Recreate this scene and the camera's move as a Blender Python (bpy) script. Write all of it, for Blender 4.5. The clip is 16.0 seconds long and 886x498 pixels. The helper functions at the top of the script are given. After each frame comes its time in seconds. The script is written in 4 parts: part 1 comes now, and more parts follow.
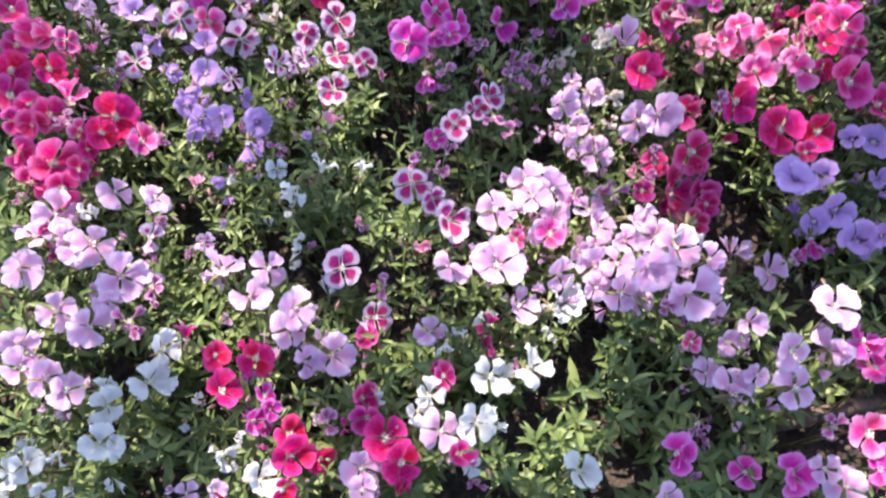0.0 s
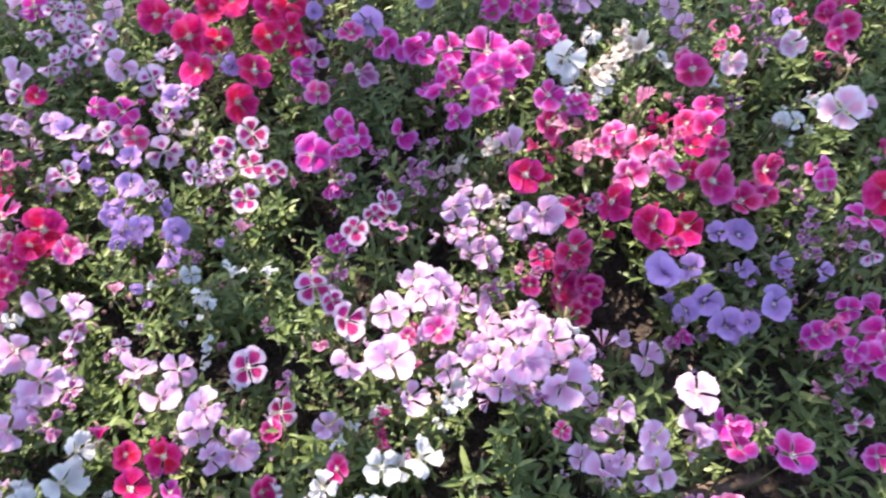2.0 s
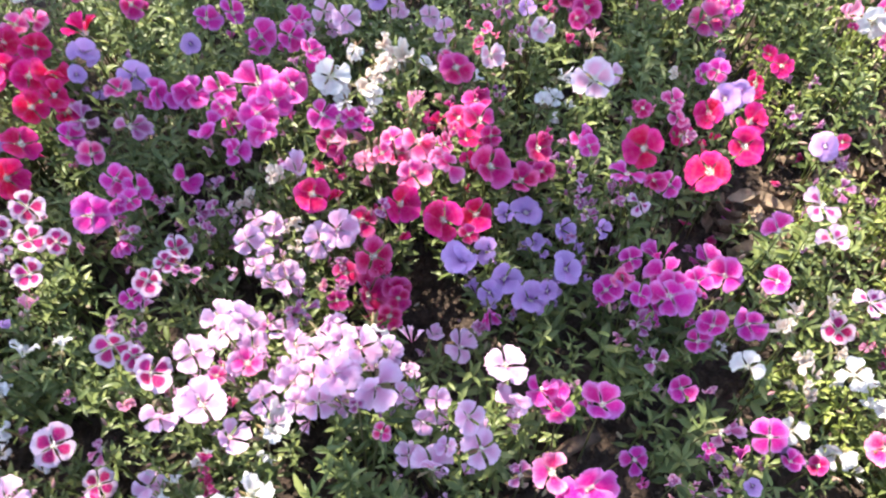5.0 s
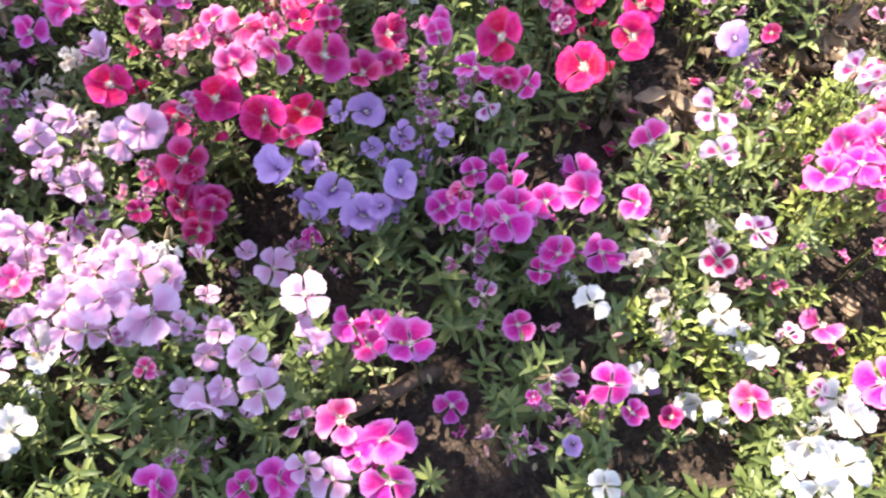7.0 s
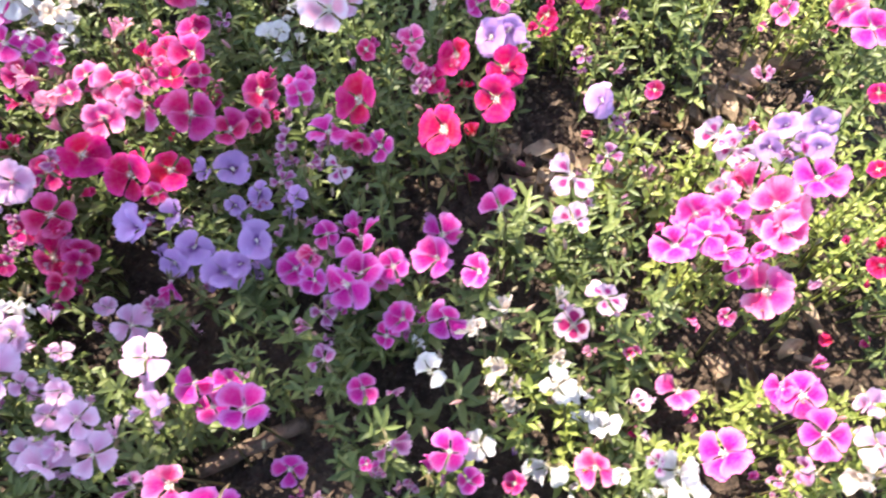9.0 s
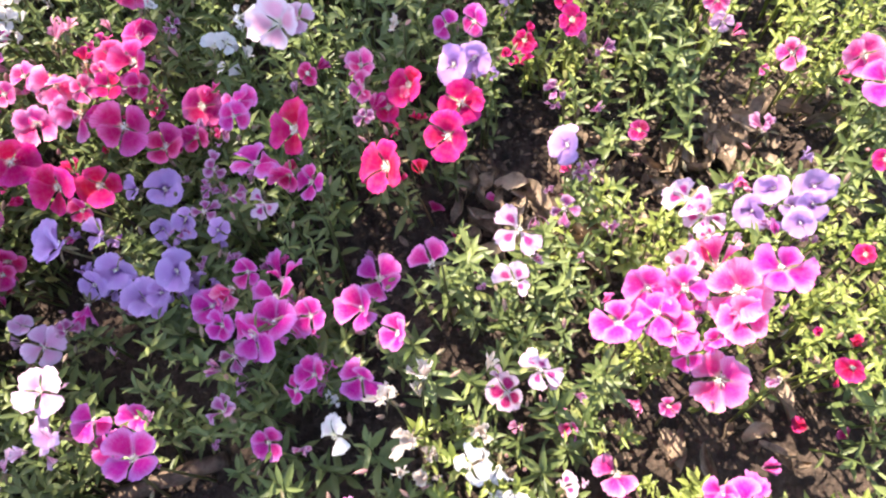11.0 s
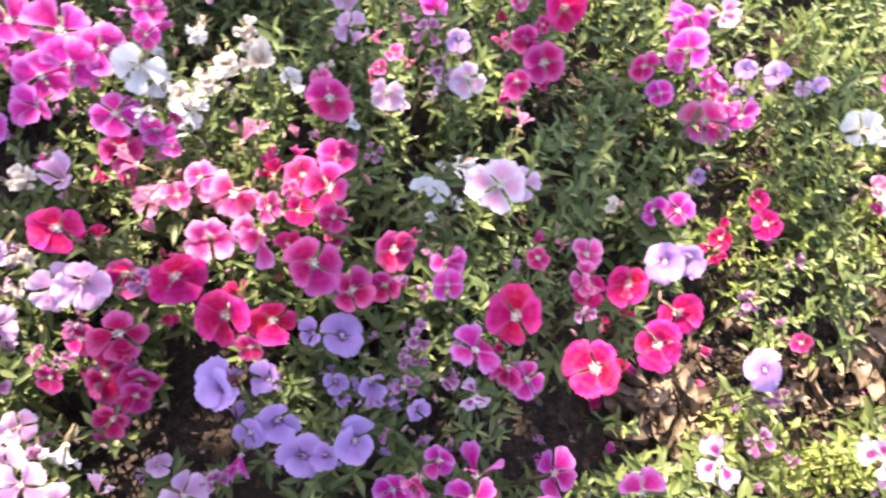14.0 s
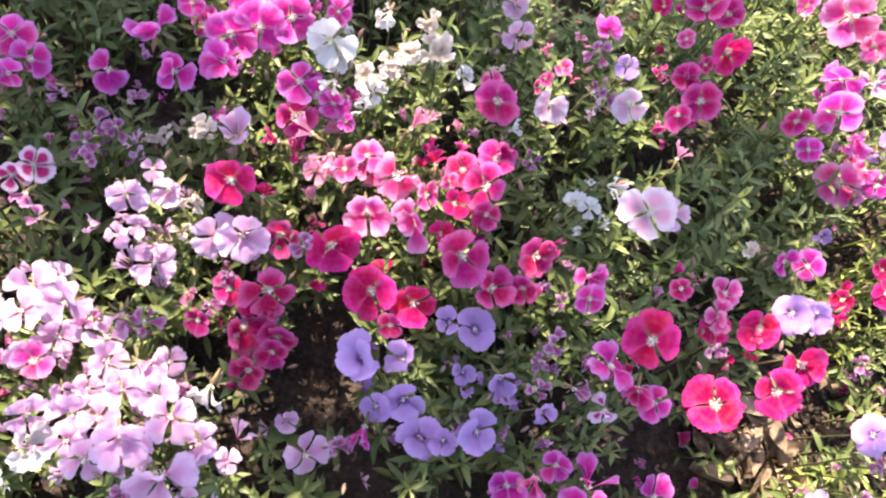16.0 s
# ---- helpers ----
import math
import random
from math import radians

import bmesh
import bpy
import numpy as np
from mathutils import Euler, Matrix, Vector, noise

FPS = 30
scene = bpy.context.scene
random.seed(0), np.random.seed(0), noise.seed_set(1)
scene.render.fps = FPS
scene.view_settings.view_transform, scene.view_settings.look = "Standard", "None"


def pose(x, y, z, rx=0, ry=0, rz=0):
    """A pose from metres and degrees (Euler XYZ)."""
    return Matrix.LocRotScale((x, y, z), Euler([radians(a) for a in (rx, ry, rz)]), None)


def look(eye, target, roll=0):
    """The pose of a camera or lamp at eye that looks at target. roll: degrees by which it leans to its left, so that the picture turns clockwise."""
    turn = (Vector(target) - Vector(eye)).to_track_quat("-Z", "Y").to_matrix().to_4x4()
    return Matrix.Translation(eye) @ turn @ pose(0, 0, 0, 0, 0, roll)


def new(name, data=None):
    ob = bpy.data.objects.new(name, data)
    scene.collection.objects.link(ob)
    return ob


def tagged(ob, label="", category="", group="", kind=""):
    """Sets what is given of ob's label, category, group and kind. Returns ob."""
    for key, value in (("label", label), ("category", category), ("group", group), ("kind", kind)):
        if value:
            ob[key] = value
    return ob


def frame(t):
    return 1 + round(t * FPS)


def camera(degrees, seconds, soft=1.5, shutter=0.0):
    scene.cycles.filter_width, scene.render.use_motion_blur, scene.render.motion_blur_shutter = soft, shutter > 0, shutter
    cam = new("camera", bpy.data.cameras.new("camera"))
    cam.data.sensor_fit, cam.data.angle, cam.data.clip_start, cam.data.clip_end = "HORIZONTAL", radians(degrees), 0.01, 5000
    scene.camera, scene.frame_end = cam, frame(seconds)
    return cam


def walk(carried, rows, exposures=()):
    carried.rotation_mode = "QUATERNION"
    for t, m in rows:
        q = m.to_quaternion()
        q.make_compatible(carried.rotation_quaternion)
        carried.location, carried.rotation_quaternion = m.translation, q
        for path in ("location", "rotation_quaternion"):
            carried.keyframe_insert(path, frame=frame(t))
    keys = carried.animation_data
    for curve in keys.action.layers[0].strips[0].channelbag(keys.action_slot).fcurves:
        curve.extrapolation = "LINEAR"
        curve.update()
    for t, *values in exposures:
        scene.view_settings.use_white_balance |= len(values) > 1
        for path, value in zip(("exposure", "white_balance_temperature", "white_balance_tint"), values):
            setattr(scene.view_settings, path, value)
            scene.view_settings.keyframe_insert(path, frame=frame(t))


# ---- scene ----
cam = camera(59.2, 16.0, soft=2.15, shutter=0.6)
PATH = [
    (0, (0.056, 0.059, 0.94), (-0.009, 0.876, -0.884), -4.1),
    (0.5, (0.056, 0.06, 0.959), (-0.004, 0.941, -0.835), -2.8),
    (1, (0.081, 0.062, 0.978), (0.009, 0.978, -0.798), -3.3),
    (1.5, (0.125, 0.066, 0.993), (0.032, 0.993, -0.777), -5.4),
    (2, (0.168, 0.066, 1.019), (0.126, 1.024, -0.736), -3.9),
    (2.5, (0.173, 0.059, 1.021), (0.199, 1.033, -0.726), -3.2),
    (3, (0.174, 0.053, 1.021), (0.272, 1.01, -0.733), -2.6),
    (3.5, (0.173, 0.041, 1.037), (0.353, 1.042, -0.685), -1.9),
    (4, (0.193, 0.014, 1.041), (0.451, 1.053, -0.648), -1.4),
    (4.2, (0.214, 0.013, 1.045), (0.489, 1.045, -0.646), -1.0),
    (6.3, (0.396, 0.029, 0.908), (0.588, 0.87, -0.897), -0.1),
    (6.5, (0.439, 0.047, 0.905), (0.586, 0.831, -0.929), -2.1),
    (7, (0.504, 0.048, 0.896), (0.639, 0.829, -0.941), -3.5),
    (7.5, (0.526, 0.05, 0.921), (0.762, 0.839, -0.902), 0.4),
    (8, (0.572, 0.047, 0.925), (0.856, 0.902, -0.861), 1.4),
    (8.5, (0.624, 0.046, 0.909), (0.778, 0.896, -0.895), -3.0),
    (9, (0.677, 0.063, 0.92), (0.782, 0.862, -0.91), -4.7),
    (9.2, (0.697, 0.07, 0.917), (0.804, 0.865, -0.915), -4.0),
    (11.3, (0.814, 0.172, 0.883), (0.757, 0.887, -0.984), -10.8),
    (11.5, (0.803, 0.193, 0.884), (0.78, 0.884, -0.993), -8.1),
    (12, (0.761, 0.25, 0.888), (0.811, 0.887, -1.007), -1.9),
    (12.5, (0.711, 0.296, 0.901), (0.81, 0.886, -1.007), 4.1),
    (13, (0.642, 0.316, 0.9), (0.813, 0.99, -0.975), 11.1),
    (13.5, (0.583, 0.341, 0.906), (0.805, 1.046, -0.952), 17.2),
    (14, (0.515, 0.358, 0.901), (0.748, 1.052, -0.96), 21.6),
    (14.5, (0.478, 0.365, 0.904), (0.69, 1.057, -0.961), 23.6),
    (15, (0.435, 0.353, 0.901), (0.644, 1.06, -0.959), 25.9),
    (15.5, (0.405, 0.342, 0.9), (0.599, 1.047, -0.961), 27.2),
    (16, (0.392, 0.331, 0.903), (0.578, 1.038, -0.959), 28.0),
]
EXPOSURES = [(0.0, 1.69, 6300, 15), (4.0, 1.86, 6550, 16), (8.0, 2.02, 6850, 16), (12.0, 2.02, 6850, 21), (14.5, 2.27, 7150, 21), (16.0, 2.06, 7200, 20)]
walk(cam, [(t, look(eye, target, roll)) for t, eye, target, roll in PATH], EXPOSURES)

# ---- world, sun, exposure ----
SUN = Vector((-0.28, 0.52, 0.80)).normalized()          # from the bed towards the sun
world = bpy.data.worlds.new("sky")
scene.world = world
world.use_nodes = True
wn = world.node_tree.nodes
sky = wn.new("ShaderNodeTexSky")
sky.sky_type = "NISHITA"
sky.sun_disc = False
sky.sun_elevation = math.asin(SUN.z)
sky.sun_rotation = math.atan2(SUN.x, SUN.y)
world.node_tree.links.new(sky.outputs[0], wn["Background"].inputs[0])
wn["Background"].inputs[1].default_value = 0.15
lamp = bpy.data.lights.new("sun", "SUN")
lamp.energy, lamp.angle, lamp.color = 5.0, radians(0.53), (1.0, 0.93, 0.80)
sun = new("sun", lamp)
sun.matrix_world = look(SUN * 20, (0, 0, 0))

# ---- materials ----


def graph(name):
    m = bpy.data.materials.new(name)
    m.use_nodes = True
    t = m.node_tree
    t.nodes.clear()
    return m, t


def node(t, kind, ins=None, **attrs):
    n = t.nodes.new(kind)
    for k, v in attrs.items():
        setattr(n, k, v)
    for k, v in (ins or {}).items():
        if isinstance(v, bpy.types.NodeSocket):
            t.links.new(v, n.inputs[k])
        else:
            n.inputs[k].default_value = v
    return n


def sums(t, op, a, b=0.0, c=0.0):
    return node(t, "ShaderNodeMath", {0: a, 1: b, 2: c}, operation=op).outputs[0]


def mixed(t, f, a, b, blend="MIX"):
    n = node(t, "ShaderNodeMix", data_type="RGBA", blend_type=blend)
    for i, v in ((0, f), (6, a), (7, b)):
        if isinstance(v, bpy.types.NodeSocket):
            t.links.new(v, n.inputs[i])
        else:
            n.inputs[i].default_value = v if i == 0 else (*v, 1.0)
    return n.outputs[2]


def step(t, v, lo, hi):
    return node(t, "ShaderNodeMapRange", {0: v, 1: lo, 2: hi, 3: 0.0, 4: 1.0}, interpolation_type="SMOOTHSTEP").outputs[0]


def noise_at(t, vec, scale, detail=3.0, rough=0.55):
    return node(t, "ShaderNodeTexNoise", {"Vector": vec, "Scale": scale, "Detail": detail, "Roughness": rough}).outputs[0]


def bumped(t, height, depth, strength=0.5):
    return node(t, "ShaderNodeBump", {"Height": height, "Strength": strength, "Distance": depth}).outputs[0]


def thin(t, colour, rough, through_part, normal=None, gloss=0.3):
    """A thin living surface: some of the light comes through it."""
    ins = {"Base Color": colour, "Roughness": rough, "Specular IOR Level": gloss}
    if normal:
        ins["Normal"] = normal
    a = node(t, "ShaderNodeBsdfPrincipled", ins)
    b = node(t, "ShaderNodeBsdfTranslucent", {"Color": colour})
    m = node(t, "ShaderNodeMixShader", {0: through_part, 1: a.outputs[0], 2: b.outputs[0]})
    node(t, "ShaderNodeOutputMaterial", {0: m.outputs[0]})


def plain(t, colour, rough, normal=None, gloss=0.3):
    ins = {"Base Color": colour, "Roughness": rough, "Specular IOR Level": gloss}
    if normal:
        ins["Normal"] = normal
    a = node(t, "ShaderNodeBsdfPrincipled", ins)
    node(t, "ShaderNodeOutputMaterial", {0: a.outputs[0]})


def petal_material(name, edge, blotch, base, a, b, v0, soft, vein, rays, claw, streaks):
    """Edge colour, a blotch in the middle of the petal (half width a, half length b, at v0 from the base), the colour
    of the claw, and how strongly pale streaks show. Some edge colours and the streaks hold painted sunlight.
    """
    m, t = graph(name)
    uv = node(t, "ShaderNodeUVMap", uv_map="petal").outputs[0]
    sep = node(t, "ShaderNodeSeparateXYZ", {0: uv})
    info = node(t, "ShaderNodeObjectInfo")
    shift = node(t, "ShaderNodeVectorMath", {0: uv, 1: info.outputs["Location"]}, operation="ADD").outputs[0]
    u = sums(t, "MULTIPLY_ADD", sep.outputs[0], 2.0, -1.0)
    v = sep.outputs[1]
    n = noise_at(t, shift, 5.0)
    du, dv = sums(t, "DIVIDE", u, a), sums(t, "DIVIDE", sums(t, "SUBTRACT", v, v0), b)
    far = sums(t, "SQRT", sums(t, "ADD", sums(t, "MULTIPLY", du, du), sums(t, "MULTIPLY", dv, dv)))
    far = sums(t, "ADD", far, sums(t, "MULTIPLY_ADD", n, 0.5, -0.25))
    spot = sums(t, "SUBTRACT", 1.0, step(t, far, 1.0 - soft, 1.0 + soft))
    tone = mixed(t, spot, edge, blotch)
    tone = mixed(t, sums(t, "SUBTRACT", 1.0, step(t, v, 0.3 * claw, claw)), tone, base)
    # the sides of the claw stay pale, so that light rays part the petals
    side = sums(t, "MULTIPLY", step(t, sums(t, "ABSOLUTE", u), 0.62, 0.98), sums(t, "SUBTRACT", 1.0, step(t, v, 0.45, 0.85)))
    tone = mixed(t, sums(t, "MULTIPLY", side, rays), tone, base)
    # fine veins that fan out from the claw
    fan = node(t, "ShaderNodeCombineXYZ", {0: sums(t, "MULTIPLY", u, 9.0), 1: sums(t, "MULTIPLY", v, 0.9), 2: info.outputs["Random"]}).outputs[0]
    lines = noise_at(t, fan, 2.4, 4.0, 0.6)
    tone = mixed(t, sums(t, "MULTIPLY", step(t, lines, 0.42, 0.62), vein), tone, blotch)
    # pale streaks towards the rim, part petal colour, part sunlit sheen painted in
    pale = sums(t, "MULTIPLY", step(t, noise_at(t, fan, 3.6, 3.0, 0.6), 0.48, 0.72), step(t, v, 0.35, 1.0))
    tone = mixed(t, sums(t, "MULTIPLY", pale, streaks), tone, tuple(0.45 * c + 0.55 * k for c, k in zip(edge, (0.86, 0.74, 0.84))))
    hsv = node(t, "ShaderNodeHueSaturation", {
        "Hue": sums(t, "MULTIPLY_ADD", info.outputs["Random"], 0.03, 0.485),
        "Saturation": sums(t, "MULTIPLY_ADD", n, 0.25, 0.87),
        "Value": sums(t, "MULTIPLY_ADD", info.outputs["Random"], 0.16, 0.90), "Color": tone})
    fleck = noise_at(t, shift, 22.0, 3.0, 0.6)
    tone = mixed(t, sums(t, "MULTIPLY", step(t, fleck, 0.5, 0.75), 0.35), hsv.outputs[0], tuple(0.8 * c for c in edge))
    thin(t, tone, 0.70, 0.40, bumped(t, lines, 0.0026, 0.9), 0.15)
    return m


KINDS = {
    # edge, blotch, claw, half width, half length, place, softness, veins
    # the edges of R, M, X and K are paled to hold sunlit highlights
    "R": ((0.88, 0.07, 0.35), (0.69, 0.004, 0.10), (0.90, 0.62, 0.50), 1.05, 0.50, 0.36, 0.50, 0.60),
    "D": ((0.86, 0.19, 0.48), (0.62, 0.006, 0.15), (0.84, 0.56, 0.48), 1.02, 0.44, 0.38, 0.50, 0.50),
    "M": ((0.78, 0.29, 0.71), (0.71, 0.018, 0.31), (0.84, 0.60, 0.78), 0.90, 0.45, 0.44, 0.42, 0.40),
    "X": ((0.91, 0.31, 0.75), (0.83, 0.025, 0.34), (0.91, 0.70, 0.83), 0.88, 0.45, 0.43, 0.46, 0.42),
    "P": ((0.89, 0.645, 0.83), (0.83, 0.40, 0.66), (0.66, 0.16, 0.36), 0.7, 0.4, 0.38, 0.6, 0.45),
    "W": ((0.80, 0.80, 0.78), (0.72, 0.68, 0.70), (0.66, 0.70, 0.42), 0.6, 0.3, 0.3, 0.6, 0.35),
    "V": ((0.66, 0.43, 0.78), (0.58, 0.33, 0.72), (0.22, 0.06, 0.36), 0.8, 0.4, 0.4, 0.6, 0.35),
    "B": ((0.86, 0.66, 0.80), (0.62, 0.014, 0.19), (0.86, 0.62, 0.72), 0.80, 0.33, 0.42, 0.22, 0.16),
    "N": ((0.83, 0.62, 0.78), (0.58, 0.04, 0.26), (0.84, 0.64, 0.76), 0.52, 0.20, 0.46, 0.35, 0.15),
    "K": ((0.96, 0.47, 0.71), (0.90, 0.035, 0.27), (0.94, 0.70, 0.56), 0.92, 0.46, 0.38, 0.60, 0.55),
    "S": ((0.88, 0.42, 0.57), (0.84, 0.26, 0.42), (0.80, 0.60, 0.50), 0.8, 0.45, 0.4, 0.6, 0.30),
    "C": ((0.84, 0.77, 0.68), (0.78, 0.60, 0.48), (0.70, 0.65, 0.40), 0.7, 0.4, 0.4, 0.6, 0.30),
    "Q": ((0.90, 0.76, 0.84), (0.88, 0.42, 0.60), (0.78, 0.78, 0.60), 0.72, 0.34, 0.42, 0.50, 0.30),
    "T": ((0.66, 0.40, 0.58), (0.46, 0.09, 0.28), (0.65, 0.50, 0.55), 0.75, 0.34, 0.48, 0.50, 0.35),
}
WORDS = {
    "R": "crimson red", "D": "deep wine red", "M": "purple magenta with crimson blotches", "X": "bright magenta pink",
    "P": "pale lilac pink", "W": "white", "V": "lavender violet", "B": "white-edged and crimson-blotched", "K": "rose pink", "N": "lilac-white crimson-spotted",
    "S": "salmon pink", "C": "fading cream white", "Q": "double pale pink white-edged", "T": "faded mauve",
}
PETAL = {k: petal_material("petal_" + WORDS[k].split()[0] + "_" + k, *v, 0.26 if k in "MXNB" else 0.10, {"V": 0.36, "P": 0.27, "W": 0.30, "Q": 0.27, "B": 0.14, "R": 0.24, "D": 0.24, "K": 0.27}.get(k, 0.20), 0.16 if k in "RD" else 0.34) for k, v in KINDS.items()}


def leaf_material(name, dark, light, yellow):
    m, t = graph(name)
    geo = node(t, "ShaderNodeNewGeometry")
    pos = geo.outputs["Position"]
    rand = sums(t, "FRACT", sums(t, "ADD", geo.outputs["Random Per Island"], node(t, "ShaderNodeObjectInfo").outputs["Random"]))
    tone = mixed(t, rand, dark, light)
    tone = mixed(t, sums(t, "MULTIPLY", step(t, rand, 0.80, 1.0), 0.4), tone, yellow)
    tone = mixed(t, sums(t, "MULTIPLY", step(t, noise_at(t, pos, 9.0), 0.45, 0.7), 0.35), tone, light)
    spots = noise_at(t, pos, 160.0, 2.0)
    tone = mixed(t, sums(t, "MULTIPLY", step(t, spots, 0.62, 0.75), 0.18), tone, yellow)
    thin(t, tone, 0.43, 0.33, bumped(t, spots, 0.0006, 0.4), 0.38)
    return m


LEAF = leaf_material("leaf_green", (0.078, 0.115, 0.034), (0.185, 0.232, 0.074), (0.36, 0.38, 0.125))
# A real yellow-green, used as well to colour green leaves as if sunlit.
LEAF_YELLOW_SUNLIT = leaf_material("leaf_yellow_green_sunlit", (0.15, 0.20, 0.040), (0.29, 0.34, 0.085), (0.48, 0.46, 0.15))
LEAF_TREE = leaf_material("leaf_tree", (0.035, 0.075, 0.02), (0.07, 0.12, 0.03), (0.10, 0.12, 0.03))


def dead_material(name, dark, light, scale):
    m, t = graph(name)
    geo = node(t, "ShaderNodeNewGeometry")
    n = noise_at(t, geo.outputs["Position"], scale, 5.0, 0.65)
    tone = mixed(t, step(t, n, 0.3, 0.7), dark, light)
    hsv = node(t, "ShaderNodeHueSaturation", {"Value": sums(t, "MULTIPLY_ADD", geo.outputs["Random Per Island"], 0.9, 0.45), "Color": tone})
    plain(t, hsv.outputs[0], 0.8, bumped(t, n, 0.001, 0.6), 0.2)
    return m


LITTER = dead_material("dry_litter", (0.04, 0.028, 0.021), (0.20, 0.145, 0.10), 60.0)
DRY = dead_material("dry_leaf", (0.07, 0.046, 0.03), (0.32, 0.24, 0.16), 70.0)
DRY_PALE = dead_material("dry_leaf_pale", (0.13, 0.095, 0.065), (0.40, 0.31, 0.215), 45.0)
BARK = dead_material("bark", (0.05, 0.035, 0.025), (0.17, 0.12, 0.085), 70.0)
STEM = leaf_material("stem_green", (0.10, 0.11, 0.045), (0.17, 0.17, 0.07), (0.25, 0.12, 0.08))
CALYX = leaf_material("calyx_red_green", (0.14, 0.13, 0.06), (0.22, 0.17, 0.08), (0.35, 0.12, 0.10))
BUDS = leaf_material("bud_pink_green", (0.20, 0.20, 0.10), (0.40, 0.23, 0.20), (0.50, 0.20, 0.26))


def pollen_material():
    m, t = graph("stamen_cream")
    geo = node(t, "ShaderNodeNewGeometry")
    tone = mixed(t, geo.outputs["Random Per Island"], (0.80, 0.74, 0.50), (0.85, 0.82, 0.80))
    thin(t, tone, 0.6, 0.2)
    return m


STAMEN = pollen_material()


def soil_material():
    m, t = graph("soil")
    pos = node(t, "ShaderNodeNewGeometry").outputs["Position"]
    big, small = noise_at(t, pos, 4.0, 4.0), noise_at(t, pos, 55.0, 6.0, 0.7)
    tone = mixed(t, step(t, small, 0.35, 0.7), (0.022, 0.016, 0.013), (0.080, 0.057, 0.042))
    tone = mixed(t, sums(t, "MULTIPLY", step(t, big, 0.45, 0.65), 0.5), tone, (0.080, 0.060, 0.044))
    crumbs = node(t, "ShaderNodeTexVoronoi", {"Vector": pos, "Scale": 140.0}).outputs[0]
    tone = mixed(t, sums(t, "MULTIPLY", step(t, crumbs, 0.25, 0.05), 0.35), tone, (0.20, 0.15, 0.11))
    hump = sums(t, "ADD", small, sums(t, "MULTIPLY", crumbs, 0.6))
    plain(t, tone, 0.9, bumped(t, hump, 0.008, 0.9), 0.2)
    return m


SOIL = soil_material()

# ---- helpers of the scene ----
rnd = random.Random(7)


def part(name, mesh, material, parent, label="", matrix=None):
    """Links a mesh as one object under a thing or a part."""
    if isinstance(mesh, bmesh.types.BMesh):
        data = bpy.data.meshes.new(name)
        mesh.to_mesh(data)
        mesh.free()
        mesh = data
    if material and not mesh.materials:
        mesh.materials.append(material)
    ob = new(name, mesh)
    ob.parent = parent
    if matrix is not None:
        ob.matrix_basis = matrix
    return tagged(ob, label)


def mesh_of(name, verts, faces, material=None, smooth=True):
    me = bpy.data.meshes.new(name)
    me.from_pydata([tuple(v) for v in verts], [], faces)
    if smooth:
        me.polygons.foreach_set("use_smooth", [True] * len(me.polygons))
    if material:
        me.materials.append(material)
    me.update()
    return me


def tube(verts, faces, points, radii, sides=5):
    """A bent tube through points, closed at its end, added to the two lists."""
    first = len(verts)
    for i, p in enumerate(points):
        ahead = (points[min(i + 1, len(points) - 1)] - points[max(i - 1, 0)]).normalized()
        side = ahead.cross(Vector((0.31, 0.83, 0.46))).normalized()
        over = ahead.cross(side)
        for k in range(sides):
            a = 2 * math.pi * k / sides
            verts.append(p + radii[i] * (math.cos(a) * side + math.sin(a) * over))
    for i in range(len(points) - 1):
        for k in range(sides):
            a, b = first + i * sides + k, first + i * sides + (k + 1) % sides
            faces.append((a, b, b + sides, a + sides))
    faces.append(tuple(first + (len(points) - 1) * sides + k for k in range(sides)))


def bow(a, b, sag, count):
    """Points from a to b on a curve that rises steeply first."""
    mid = a.lerp(b, 0.45) + sag
    return [(1 - s) ** 2 * a + 2 * s * (1 - s) * mid + s * s * b for s in (i / (count - 1) for i in range(count))]


def leaf_points(base, along, up, length, width, droop):
    """Eight corners of a narrow folded leaf."""
    along = along.normalized()
    side = along.cross(up).normalized()
    over = side.cross(along)
    spine = [base + along * length * s - Vector((0, 0, droop * length * s * s)) for s in (0, 0.32, 0.66, 1.0)]
    fold = 0.28 * width
    return [spine[0],
            spine[1] - side * width * 0.42 + over * fold, spine[1], spine[1] + side * width * 0.42 + over * fold,
            spine[2] - side * width * 0.40 + over * fold, spine[2], spine[2] + side * width * 0.40 + over * fold,
            spine[3]]


LEAF_FACES = [(0, 2, 1), (0, 3, 2), (1, 2, 5, 4), (2, 3, 6, 5), (4, 5, 7), (5, 6, 7)]

